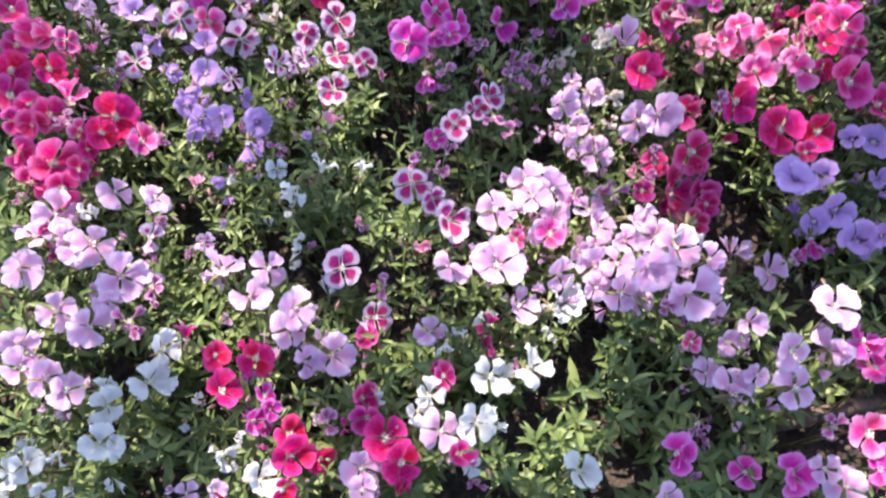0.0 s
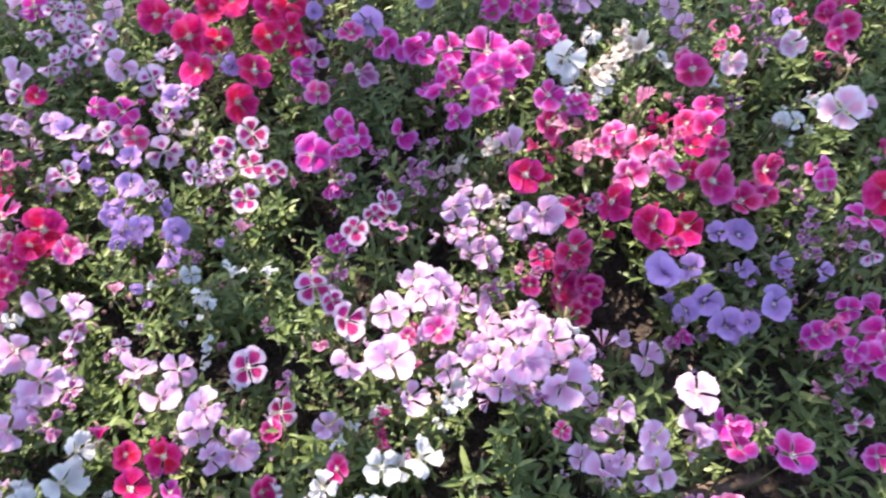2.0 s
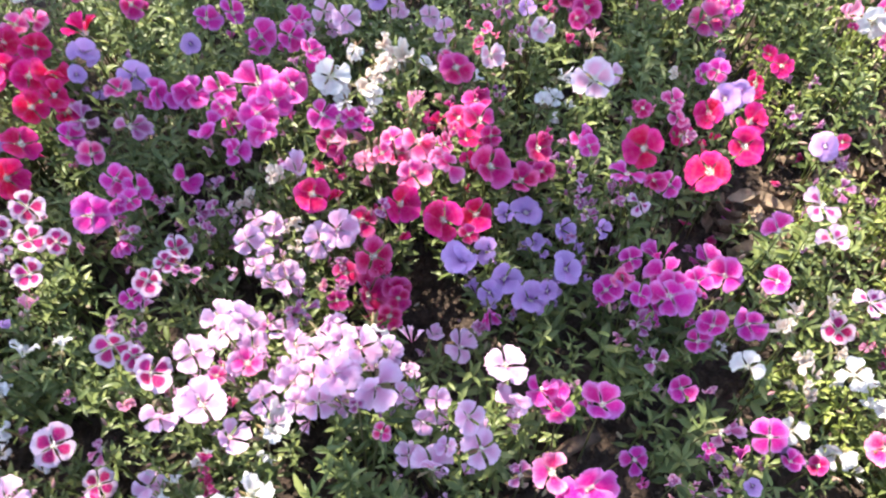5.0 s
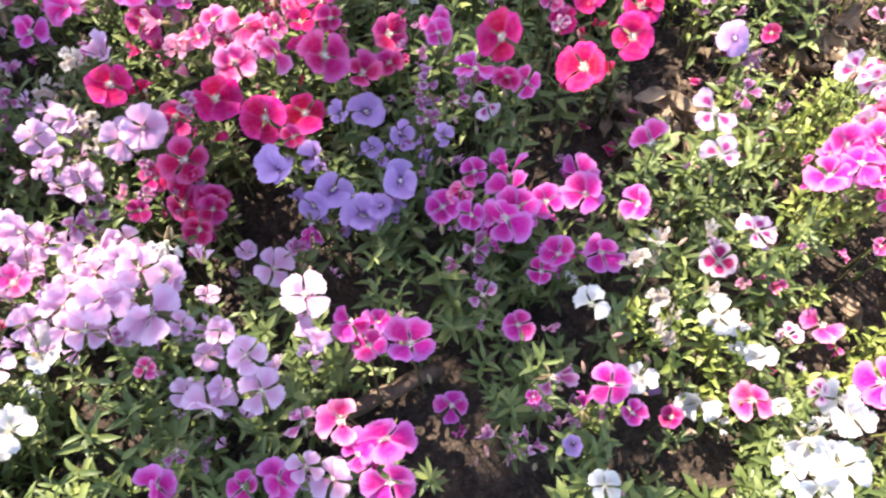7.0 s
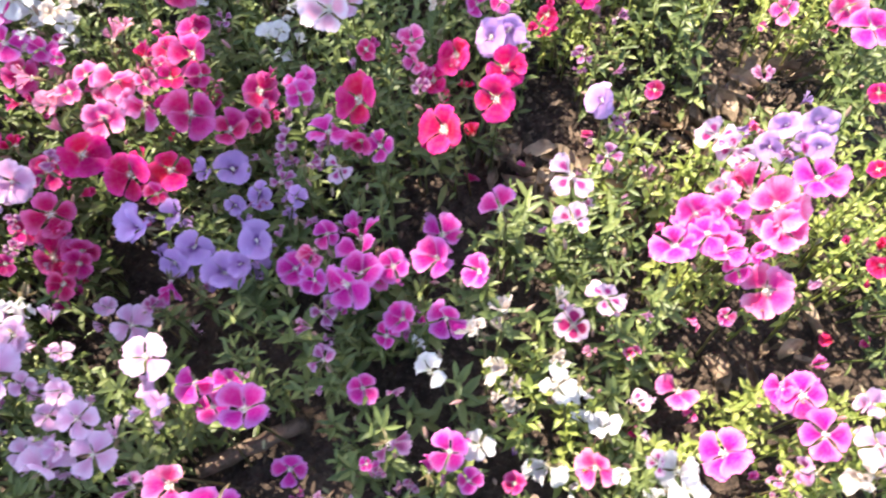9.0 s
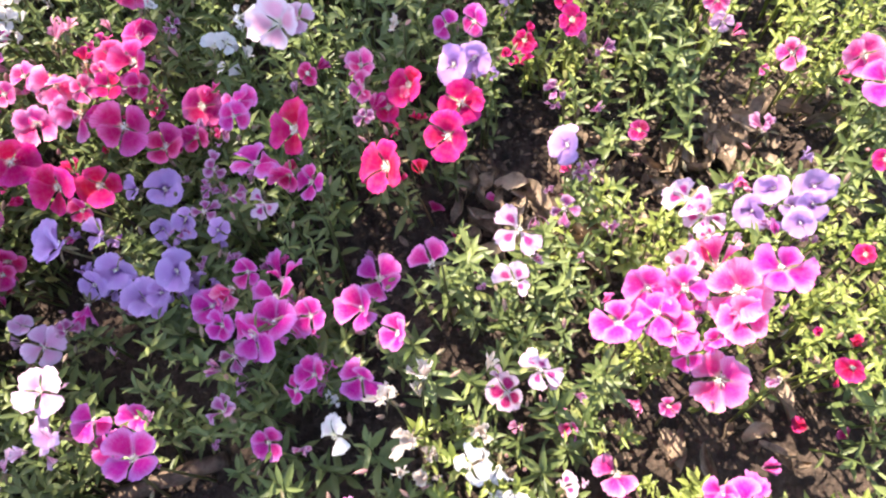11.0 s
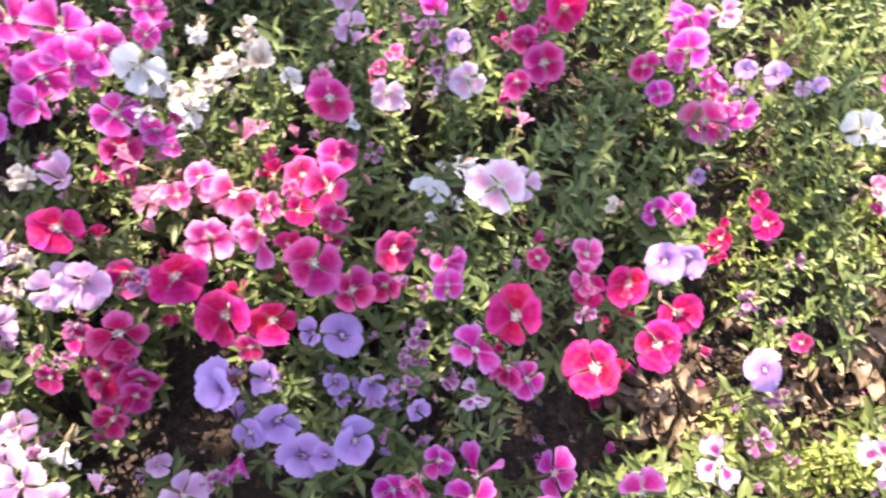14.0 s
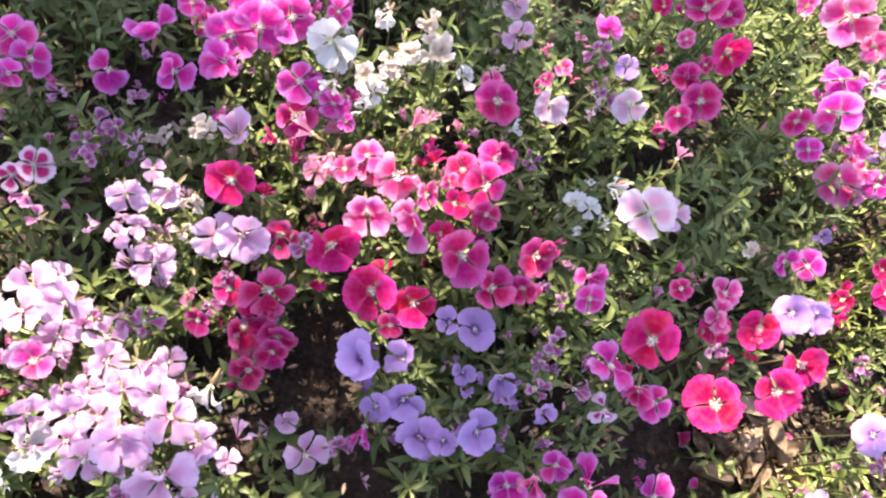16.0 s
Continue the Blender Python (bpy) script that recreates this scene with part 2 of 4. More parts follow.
# ---- ground ----


def ground():
    def line(lo, hi, fine):
        inner = list(np.arange(lo, hi + 1e-6, fine))
        reach = [0.05, 0.12, 0.25, 0.5, 1, 2, 4, 8, 16, 32, 60]
        return [lo - r for r in reversed(reach)] + inner + [hi + r for r in reach]
    xs, ys = line(-0.9, 1.7, 0.016), line(-0.3, 1.7, 0.016)
    verts = []
    for y in ys:
        for x in xs:
            p = Vector((x, y, 0))
            z = 0.016 * noise.noise(p * 6) + 0.009 * noise.noise(p * 21) + 0.004 * noise.noise(p * 60)
            near = max(0.0, 1 - max(0, abs(x - 0.4) - 1.3, abs(y - 0.7) - 1.0))
            verts.append((x, y, z * near - 0.004))
    n = len(xs)
    faces = [(j * n + i, j * n + i + 1, (j + 1) * n + i + 1, (j + 1) * n + i) for j in range(len(ys) - 1) for i in range(n - 1)]
    ob = new("ground", mesh_of("ground", verts, faces, SOIL))
    tagged(ob, "dark crumbly garden soil under the flowers", "soil", kind="structure")


ground()

# Bare places between the plants: x, y, radius.
BARE_A = [(0.423, 0.239, 0.032), (0.455, 0.245, 0.032), (0.488, 0.251, 0.032), (0.520, 0.257, 0.032), (-0.342, 0.598, 0.040), (-0.261, 0.750, 0.024), (-0.120, 0.296, 0.019), (-0.110, 0.175, 0.016), (-0.027, 0.654, 0.039), (0.023, 0.358, 0.017), (0.075, 0.857, 0.026), (0.080, 0.663, 0.042), (0.093, 0.569, 0.040), (0.094, 0.600, 0.045), (0.119, 0.546, 0.040), (0.125, 0.756, 0.044), (0.132, 0.731, 0.039), (0.224, 0.197, 0.036), (0.242, 0.291, 0.029), (0.242, 0.484, 0.025), (0.249, 0.272, 0.027), (0.300, 0.389, 0.037), (0.301, 0.471, 0.066), (0.303, 0.420, 0.031), (0.315, 0.443, 0.044), (0.341, 0.386, 0.023), (0.341, 0.453, 0.049), (0.361, 0.517, 0.041), (0.364, 0.479, 0.043), (0.367, 0.453, 0.043), (0.394, 0.493, 0.045), (0.401, 0.447, 0.030), (0.446, 0.376, 0.031), (0.461, 0.760, 0.018)]
BARE_B = [(0.464, 0.250, 0.030), (0.536, 0.154, 0.046), (0.558, 0.650, 0.017), (0.586, 0.478, 0.029), (0.601, 0.127, 0.043), (0.624, 0.487, 0.042), (0.649, 0.198, 0.022), (0.651, 0.273, 0.035), (0.655, 0.745, 0.018), (0.682, 0.237, 0.032), (0.702, 0.157, 0.031), (0.709, 0.495, 0.041), (0.720, 0.860, 0.030), (0.729, 0.491, 0.040), (0.742, 0.130, 0.047), (0.774, 0.457, 0.031), (0.794, 0.341, 0.031), (0.797, 0.500, 0.041), (0.800, 0.526, 0.036), (0.802, 0.092, 0.035), (0.811, 0.386, 0.022), (0.830, 0.910, 0.024), (0.852, 0.473, 0.035), (0.871, 0.510, 0.054), (0.871, 0.578, 0.052), (0.892, 0.537, 0.029), (0.894, 0.157, 0.023), (0.914, 0.195, 0.038), (0.940, 0.538, 0.045), (0.944, 0.591, 0.032)]
BARE_C = [(0.990, 0.231, 0.039), (0.990, 0.576, 0.038), (1.003, 0.249, 0.044), (1.013, 0.528, 0.026), (1.056, 0.543, 0.041), (1.057, 0.251, 0.028), (1.059, 0.591, 0.035), (1.091, 0.553, 0.056), (1.108, 0.213, 0.053), (1.123, 0.607, 0.036), (1.156, 0.216, 0.040), (1.168, 0.595, 0.044), (1.192, 0.728, 0.035), (1.224, 0.585, 0.062), (1.264, 0.462, 0.032)]
BARE = np.array(BARE_A + BARE_B + BARE_C)
# Places with small yellowish leaves, in part sunlit green put into the colour, and places that are leafy all over: x,
# y, radius.
YELLOW_SUNLIT_PLACES = [(0.93, 0.69, 0.06), (1.0, 0.73, 0.05), (1.19, 0.73, 0.10), (1.28, 0.68, 0.08), (1.12, 0.32, 0.12), (1.05, 0.13, 0.14), (0.98, 0.30, 0.07), (0.98, 0.45, 0.06),
               (1.04, 0.41, 0.06), (1.22, 0.36, 0.10), (0.80, 0.20, 0.05), (0.77, 0.25, 0.045), (0.95, 0.14, 0.06)]
LEAFY = np.array([(1.05, 0.66, 0.06), (1.02, 0.72, 0.06), (1.07, 0.61, 0.04), (1.22, 0.66, 0.05), (1.29, 0.68, 0.08), (0.97, 0.67, 0.05), (0.97, 0.46, 0.06), (1.03, 0.42, 0.06),
                  (0.23, 0.25, 0.06), (0.27, 0.30, 0.05), (0.60, 0.60, 0.06), (0.68, 0.70, 0.07)])


def litter():
    """Crumbs, bark chips and torn dry leaves on the soil, one sheet of stuff."""
    verts, faces = [], []
    for _ in range(4800):
        if rnd.random() < 0.5:
            x, y = rnd.uniform(-0.8, 1.5), rnd.uniform(-0.1, 1.4)
        else:
            x, y = rnd.gauss(1.06, 0.19), rnd.gauss(0.57, 0.14)
        size = rnd.uniform(0.002, 0.006) * (1.9 if rnd.random() < 0.12 else 1)
        turn = Euler((rnd.gauss(0, 0.6), rnd.gauss(0, 0.6), rnd.uniform(0, 6.3))).to_matrix()
        c = Vector((x, y, 0.012 * noise.noise(Vector((x, y, 0)) * 6) + 0.006 + rnd.random() * 0.006))
        w = rnd.uniform(0.12, 0.6)
        k = len(verts)
        for px, py, pz in ((-1, -0.3 * w, 0.1), (-0.3, -w, 0), (0.7, -0.6 * w, 0.15), (1, 0.2 * w, 0.3), (0.2, w, 0.05), (-0.7, 0.7 * w, 0.2)):
            verts.append(c + turn @ Vector((px, py, pz + rnd.uniform(-0.1, 0.1))) * size)
        faces += [(k, k + 1, k + 2, k + 5), (k + 2, k + 3, k + 4, k + 5)]
    ob = new("leaf_litter", mesh_of("leaf_litter", verts, faces, LITTER))
    tagged(ob, "dry brown leaf litter and bark chips on the soil", "leaf litter", kind="stuff")


litter()

# ---- flowers ----


# half the angle that a petal takes up, in degrees, how narrow its claw is, and how far it is ruffled and bent about
SHAPE = {"R": (51, 0.80, 0.95), "D": (50, 0.78, 1.1), "M": (45, 0.74, 1.3), "X": (46, 0.74, 1.5), "P": (42, 0.72, 1.6), "W": (43, 0.70, 1.9), "V": (51, 0.80, 1.25),
         "B": (46, 0.76, 1.1), "K": (48, 0.74, 1.5), "S": (46, 0.75, 1.8), "C": (40, 0.60, 2.4), "Q": (52, 0.75, 1.7), "T": (36, 0.60, 2.4), "N": (37, 0.62, 1.8)}


def petal_mesh(kind, cup, seed):
    """One fan-shaped petal with a frayed rim, of unit flower radius, its claw at the origin, reaching along +x; z is the flower's axis."""
    r = random.Random(seed)
    nu, nv = 17, 12
    spread, claw, wild = SHAPE[kind]
    spread = math.radians(spread) * r.uniform(0.84, 1.12)
    ruffle, phase = wild * r.uniform(0.025, 0.055), r.uniform(0, 6)
    notch, corner, skew = r.uniform(-0.03, 0.08), r.uniform(0.11, 0.27), wild * r.uniform(-0.07, 0.07)
    curl, fold, lap = wild * r.uniform(-0.20, 0.10), wild * r.uniform(-0.10, 0.12), r.uniform(0.02, 0.06)
    teeth = [wild * r.uniform(-0.035, 0.02) - (0.022 if i % 2 else 0) for i in range(nu)]
    lobes, ripples = r.uniform(2.0, 3.4), r.uniform(6.5, 9.5)
    verts, uvs = [], []
    for j in range(nv):
        v = j / (nv - 1)
        s = 0.02 + 0.98 * (1 - (1 - v) ** 1.6)
        open_out = claw + (1 - claw) * min(1.0, s / 0.62) ** 1.3
        for i in range(nu):
            u = 2 * i / (nu - 1) - 1
            a = spread * u * open_out + skew * s
            reach = s * (1 - corner * abs(u) ** 4 * s ** 2 - notch * math.exp(-(u / 0.35) ** 2) * s ** 5) + teeth[i] * s ** 6
            up = cup * s ** 0.8 * (1 - 0.30 * s) + curl * s ** 3 + fold * (u * s) ** 2 + lap * u * s
            up += ruffle * s ** 2 * math.sin(lobes * u + phase) + 0.8 * ruffle * s ** 4 * math.sin(ripples * u + 2 * phase) + 0.25 * ruffle * s * math.sin(11 * s + 2 * u + phase)
            up += 0.012 * s * math.cos(math.pi * 7 * u)
            flat = reach * math.sqrt(max(0.12, 1 - (cup * 0.62) ** 2))
            verts.append((flat * math.cos(a), flat * math.sin(a), up))
            uvs.append(((u + 1) / 2, s))
    faces = [(j * nu + i, j * nu + i + 1, (j + 1) * nu + i + 1, (j + 1) * nu + i) for j in range(nv - 1) for i in range(nu - 1)]
    me = mesh_of("petal", verts, faces, PETAL[kind])
    layer = me.uv_layers.new(name="petal")
    layer.data.foreach_set("uv", [c for l in me.loops for c in uvs[l.vertex_index]])
    return me


def calyx_mesh():
    """The green tube under the petals, with four sepals turned back."""
    verts, faces = [], []
    tube(verts, faces, [Vector((0, 0, -0.55)), Vector((0, 0, -0.28)), Vector((0, 0, 0.02))], [0.045, 0.075, 0.12], 6)
    for k in range(4):
        a = k * math.pi / 2 + 0.78
        out = Vector((math.cos(a), math.sin(a), -0.35))
        b = len(verts)
        verts += leaf_points(Vector((0, 0, -0.03)) + out * 0.08, out, Vector((0, 0, 1)), 0.5, 0.15, 0.3)
        faces += [tuple(b + i for i in f) for f in LEAF_FACES]
    return mesh_of("calyx", verts, faces, CALYX)


def stamen_mesh(seed):
    """Eight stamens and a four-armed stigma."""
    r = random.Random(seed)
    verts, faces = [], []
    for k in range(8):
        a = k * math.pi / 4 + r.uniform(-0.2, 0.2)
        out = Vector((math.cos(a), math.sin(a), 0))
        top = out * r.uniform(0.10, 0.20) + Vector((0, 0, r.uniform(0.16, 0.26)))
        tube(verts, faces, [Vector((0, 0, 0)), out * 0.08 + Vector((0, 0, 0.10)), top, top + out * 0.06 + Vector((0, 0, 0.03))], [0.012, 0.012, 0.026, 0.02], 4)
    head = Vector((r.uniform(-0.05, 0.05), r.uniform(-0.05, 0.05), 0.33))
    tube(verts, faces, [Vector((0, 0, 0)), head], [0.018, 0.018], 4)
    for k in range(4):
        a = k * math.pi / 2 + 0.4
        tube(verts, faces, [head, head + Vector((math.cos(a) * 0.10, math.sin(a) * 0.10, 0.02))], [0.03, 0.022], 4)
    return mesh_of("flower_eye", verts, faces, STAMEN)


def bud_mesh():
    verts, faces = [], []
    tube(verts, faces, [Vector((0, 0, 0)), Vector((0, 0, 0.3)), Vector((0.02, 0, 0.7)), Vector((0.03, 0, 1.1)), Vector((0.02, 0, 1.5))], [0.08, 0.20, 0.26, 0.18, 0.02], 7)
    return mesh_of("bud", verts, faces, BUDS)


PETALS = {(k, c): [petal_mesh(k, cup, 31 * i + ord(k) + c) for i in range(7)] for k in KINDS for c, cup in enumerate((0.75, 1.0, 1.3) if k in "VS" else (0.48, 0.80, 1.25))}
CALYX_MESH, STAMENS, BUD = calyx_mesh(), [stamen_mesh(i) for i in range(3)], bud_mesh()
SUNWARD = Vector((0.45, 0.12, 0.98))
FACING = {"u": Vector((0.05, 0.85, 0.45)), "d": Vector((0, -0.9, 0.1)), "l": Vector((-0.9, -0.1, 0.4)), "r": Vector((0.9, -0.1, 0.4))}


def flower(kind, place, width, face, parent, at):
    """A flower on its calyx, with four petals or as many as the face code says; returns where its stalk begins."""
    petals = int(face[1]) if len(face) > 1 else 4
    face = face[0]
    if face == "c":
        axis = (SUNWARD - at).normalized() + Vector((0, 0, 0.08))
        axis += Vector((rnd.gauss(0, 0.26), rnd.gauss(0, 0.26), 0))
        if kind in "TC":
            axis += Vector((rnd.gauss(0, 0.5), rnd.gauss(0, 0.5), 0))
        loose = kind in "PWKTC"
        open_ = rnd.choices((0, 1, 2), (0.58, 0.37, 0.05) if loose else (0.46, 0.51, 0.03))[0]
    else:
        axis, open_ = FACING[face] + Vector((rnd.gauss(0, 0.15), rnd.gauss(0, 0.15), 0)), 2
    if kind == "Q":
        open_ = 1
    if kind == "T" or kind in "SC" and rnd.random() < 0.75:
        open_ = 2
    axis += 4.5 * Vector((place.x, place.y, 0)) if place.xy.length < 0.08 else 0.36 * Vector((place.x, place.y, 0)).normalized()
    axis.normalize()
    radius = (0.52 if kind == "K" else 0.47 if kind in "MX" else 0.50 if kind in "RDQV" else 0.485) * width / (0.98, 0.92, 0.78)[open_]
    m = Matrix.Translation(place - axis * radius * 0.22) @ axis.to_track_quat("Z", "Y").to_matrix().to_4x4()
    m = m @ Matrix.Rotation(rnd.uniform(0, 6.3), 4, "Z") @ Matrix.Scale(radius, 4)
    ob = part("flower", CALYX_MESH, None, parent, WORDS[kind] + " flower with " + ("two", "three", "four")[petals - 2] + " broad petals", m)
    for k in range(petals):
        wild = SHAPE[kind][2]
        tip = Euler((wild * rnd.gauss(0, 0.06), wild * rnd.gauss(0, 0.11) + (0.04, -0.06)[k % 2], k * math.pi / 2 + wild * rnd.gauss(0, 0.07))).to_matrix().to_4x4()
        if rnd.random() < 0.03 * wild:
            tip = tip @ Matrix.Rotation(-rnd.uniform(0.35, 0.9), 4, "Y") @ Matrix.Rotation(rnd.gauss(0, 0.3), 4, "X")
        size = rnd.uniform(0.86, 1.08)
        part("petal", rnd.choice(PETALS[kind, open_]), None, ob, "", tip @ Matrix.Translation((0.02, 0, 0.02 * (k % 2))) @ Matrix.Scale(size, 4))
    if kind == "C":
        for k in range(4):
            tip = Euler((0, -0.45, k * math.pi / 2 + 0.8 + rnd.gauss(0, 0.15))).to_matrix().to_4x4()
            part("petal", rnd.choice(PETALS[kind, 1]), None, ob, "", tip @ Matrix.Translation((0.02, 0, 0.05)) @ Matrix.Scale(0.72, 4))
    part("flower_eye", rnd.choice(STAMENS), None, ob, "cream white stamens", Matrix.Scale(rnd.uniform(0.75, 0.9) if kind in "RDK" else rnd.uniform(0.65, 0.85), 4))
    return m @ Vector((0, 0, -0.5))


def spent_mesh(kind, seed):
    """A half-closed, crumpled flower in one piece."""
    r = random.Random(seed)
    verts, faces, uvs = [], [], []
    for k in range(4):
        me = r.choice(PETALS[kind, 2])
        m = Euler((r.gauss(0, 0.25), -0.5 + r.gauss(0, 0.3), k * math.pi / 2 + r.gauss(0, 0.3))).to_matrix() @ Matrix.Diagonal((1, 0.62, 1))
        first = len(verts)
        verts += [m @ v.co for v in me.vertices]
        faces += [tuple(first + i for i in p.vertices) for p in me.polygons]
        uvs += [c for d in me.uv_layers[0].data for c in d.uv]
    made = mesh_of("spent_flower", verts, faces, PETAL[kind])
    made.uv_layers.new(name="petal").data.foreach_set("uv", uvs)
    return made


SPENT = {k: [spent_mesh(k, 5 * i + ord(k)) for i in range(3)] for k in KINDS}
PLANTS = []


def plant(kind, blooms):
    PLANTS.append((kind, [(Vector(b[:3]), min(1.10, max(1.0, 1.10 - 0.05 * (b[3] - 4))) * b[3] / 100, b[4] if len(b) > 4 else "c") for b in blooms]))


# ---- the plants: kind of flower; x, y, z and width in cm of each ----
plant("P", [(-0.564, 0.829, 0.190, 3.9)])
plant("D", [(-0.514, 0.724, 0.190, 4.6), (-0.477, 0.685, 0.189, 4.8), (-0.495, 0.668, 0.189, 3.9), (-0.486, 0.596, 0.186, 4.7), (-0.462, 0.584, 0.185, 3.4), (-0.471, 0.560, 0.185, 3.5), (-0.434, 0.569, 0.183, 4.1), (-0.450, 0.555, 0.185, 3.8), (-0.457, 0.517, 0.186, 3.7)])
plant("R", [(-0.449, 0.635, 0.185, 4.2), (-0.494, 0.631, 0.187, 4.8)])
plant("P", [(-0.488, 0.942, 0.190, 4.0)])
plant("R", [(-0.534, 0.754, 0.190, 3.8)])
plant("K", [(-0.509, 0.788, 0.190, 3.4)])
plant("M", [(-0.456, 0.952, 0.190, 4.4)])
plant("K", [(-0.457, 0.685, 0.188, 3.2, "l"), (-0.436, 0.676, 0.187, 3.2), (-0.416, 0.590, 0.182, 4.7, "u"), (-0.395, 0.550, 0.182, 2.8)])
plant("R", [(-0.358, 0.569, 0.180, 6.0), (-0.370, 0.547, 0.181, 4.0), (-0.381, 0.523, 0.182, 2.6)])
plant("T", [(-0.302, 0.547, 0.174, 3.1), (-0.412, 0.562, 0.182, 3.3), (-0.375, 0.637, 0.178, 3.5)])
plant("D", [(-0.415, 0.503, 0.185, 6.1), (-0.384, 0.496, 0.184, 3.0), (-0.397, 0.470, 0.186, 4.2), (-0.434, 0.477, 0.186, 4.0), (-0.406, 0.420, 0.187, 1.7)])
plant("P", [(-0.378, 0.733, 0.188, 3.2), (-0.419, 0.724, 0.189, 2.3), (-0.438, 0.733, 0.189, 2.4), (-0.449, 0.820, 0.190, 4.2)])
plant("P", [(-0.338, 0.469, 0.181, 4.1), (-0.294, 0.464, 0.177, 4.2), (-0.349, 0.404, 0.185, 4.7), (-0.363, 0.397, 0.186, 4.2), (-0.380, 0.407, 0.186, 3.5), (-0.396, 0.438, 0.186, 5.4), (-0.415, 0.413, 0.187, 3.9), (-0.421, 0.373, 0.188, 4.9), (-0.311, 0.365, 0.185, 5.7), (-0.371, 0.326, 0.187, 4.7), (-0.318, 0.336, 0.185, 3.3), (-0.333, 0.308, 0.186, 5.0), (-0.404, 0.289, 0.188, 4.1)])
plant("W", [(-0.366, 0.442, 0.185, 2.7, "r")])
plant("P", [(-0.392, 0.265, 0.188, 5.3), (-0.367, 0.254, 0.188, 4.6), (-0.343, 0.243, 0.187, 4.0)])
plant("R", [(-0.411, 0.778, 0.190, 2.8)])
plant("N", [(-0.432, 0.894, 0.190, 3.8), (-0.404, 0.911, 0.190, 3.0), (-0.380, 0.897, 0.191, 4.0), (-0.391, 0.937, 0.191, 3.2), (-0.423, 0.947, 0.190, 3.5), (-0.340, 0.887, 0.193, 4.1), (-0.382, 0.848, 0.190, 3.4), (-0.355, 0.857, 0.191, 3.7), (-0.404, 0.834, 0.190, 3.4), (-0.432, 0.784, 0.190, 4.1)])
plant("X", [(-0.300, 1.111, 0.190, 7.3)])
plant("M", [(-0.265, 1.032, 0.191, 4.2)])
plant("R", [(-0.266, 0.920, 0.193, 5.8)])
plant("P", [(-0.269, 0.978, 0.193, 4.8), (-0.300, 1.003, 0.192, 4.2), (-0.333, 0.939, 0.193, 3.5)])
plant("X", [(-0.289, 0.754, 0.178, 4.4), (-0.324, 0.757, 0.189, 4.0)])
plant("K", [(-0.269, 0.714, 0.174, 4.2)])
plant("V", [(-0.271, 0.683, 0.168, 3.6), (-0.265, 0.641, 0.166, 3.8), (-0.307, 0.638, 0.171, 2.5, "r"), (-0.281, 0.611, 0.167, 3.3), (-0.280, 0.592, 0.168, 3.0), (-0.261, 0.571, 0.168, 3.3), (-0.236, 0.579, 0.166, 3.7), (-0.215, 0.603, 0.166, 2.6), (-0.265, 0.554, 0.169, 2.3), (-0.194, 0.570, 0.167, 3.8), (-0.200, 0.538, 0.169, 3.4, "d"), (-0.228, 0.486, 0.172, 1.7)])
plant("K", [(-0.322, 0.538, 0.177, 3.7)])
plant("V", [(-0.359, 0.719, 0.184, 4.4), (-0.328, 0.689, 0.176, 3.1, "d")])
plant("N", [(-0.350, 0.651, 0.177, 3.9)])
plant("T", [(-0.286, 0.436, 0.178, 2.4), (-0.276, 0.353, 0.183, 2.7), (-0.294, 0.315, 0.183, 3.3)])
plant("N", [(-0.291, 0.413, 0.180, 3.0), (-0.231, 0.407, 0.180, 2.3)])
plant("S", [(-0.253, 0.480, 0.173, 2.0, "u")])
plant("W", [(-0.254, 0.287, 0.182, 3.9), (-0.262, 0.253, 0.184, 5.5), (-0.308, 0.243, 0.185, 3.2), (-0.299, 0.227, 0.186, 3.7), (-0.284, 0.191, 0.186, 1.9), (-0.300, 0.191, 0.186, 4.4), (-0.212, 0.236, 0.182, 1.4), (-0.338, 0.180, 0.187, 2.6, "d"), (-0.367, 0.171, 0.187, 3.5), (-0.348, 0.144, 0.187, 2.2), (-0.381, 0.161, 0.187, 3.3)])
plant("P", [(-0.304, 0.828, 0.192, 4.5)])
plant("N", [(-0.211, 1.033, 0.190, 4.9)])
plant("B", [(-0.190, 1.047, 0.190, 4.4)])
plant("W", [(-0.195, 1.093, 0.190, 4.1), (-0.128, 1.139, 0.190, 5.1)])
plant("T", [(-0.207, 0.953, 0.192, 4.7)])
plant("K", [(-0.239, 0.909, 0.193, 3.3)])
plant("T", [(-0.162, 0.842, 0.189, 4.4)])
plant("V", [(-0.146, 0.821, 0.189, 3.5), (-0.222, 0.777, 0.179, 4.2)])
plant("N", [(-0.247, 0.842, 0.190, 4.7), (-0.254, 0.802, 0.187, 4.9), (-0.206, 0.781, 0.181, 3.5), (-0.237, 0.753, 0.169, 5.0), (-0.232, 0.702, 0.154, 5.4), (-0.306, 0.717, 0.175, 4.8)])
plant("N", [(-0.233, 0.633, 0.165, 3.3), (-0.178, 0.653, 0.171, 4.0), (-0.152, 0.650, 0.176, 3.0), (-0.142, 0.653, 0.177, 3.0)])
plant("C", [(-0.190, 0.722, 0.163, 3.4)])
plant("T", [(-0.161, 0.529, 0.175, 2.0)])
plant("D", [(-0.233, 0.298, 0.181, 2.8, "u")])
plant("W", [(-0.179, 0.182, 0.183, 2.9), (-0.141, 0.159, 0.183, 4.1)])
plant("P", [(-0.182, 0.148, 0.184, 2.4), (-0.209, 0.145, 0.184, 2.5)])
plant("P", [(-0.194, 1.166, 0.190, 4.6)])
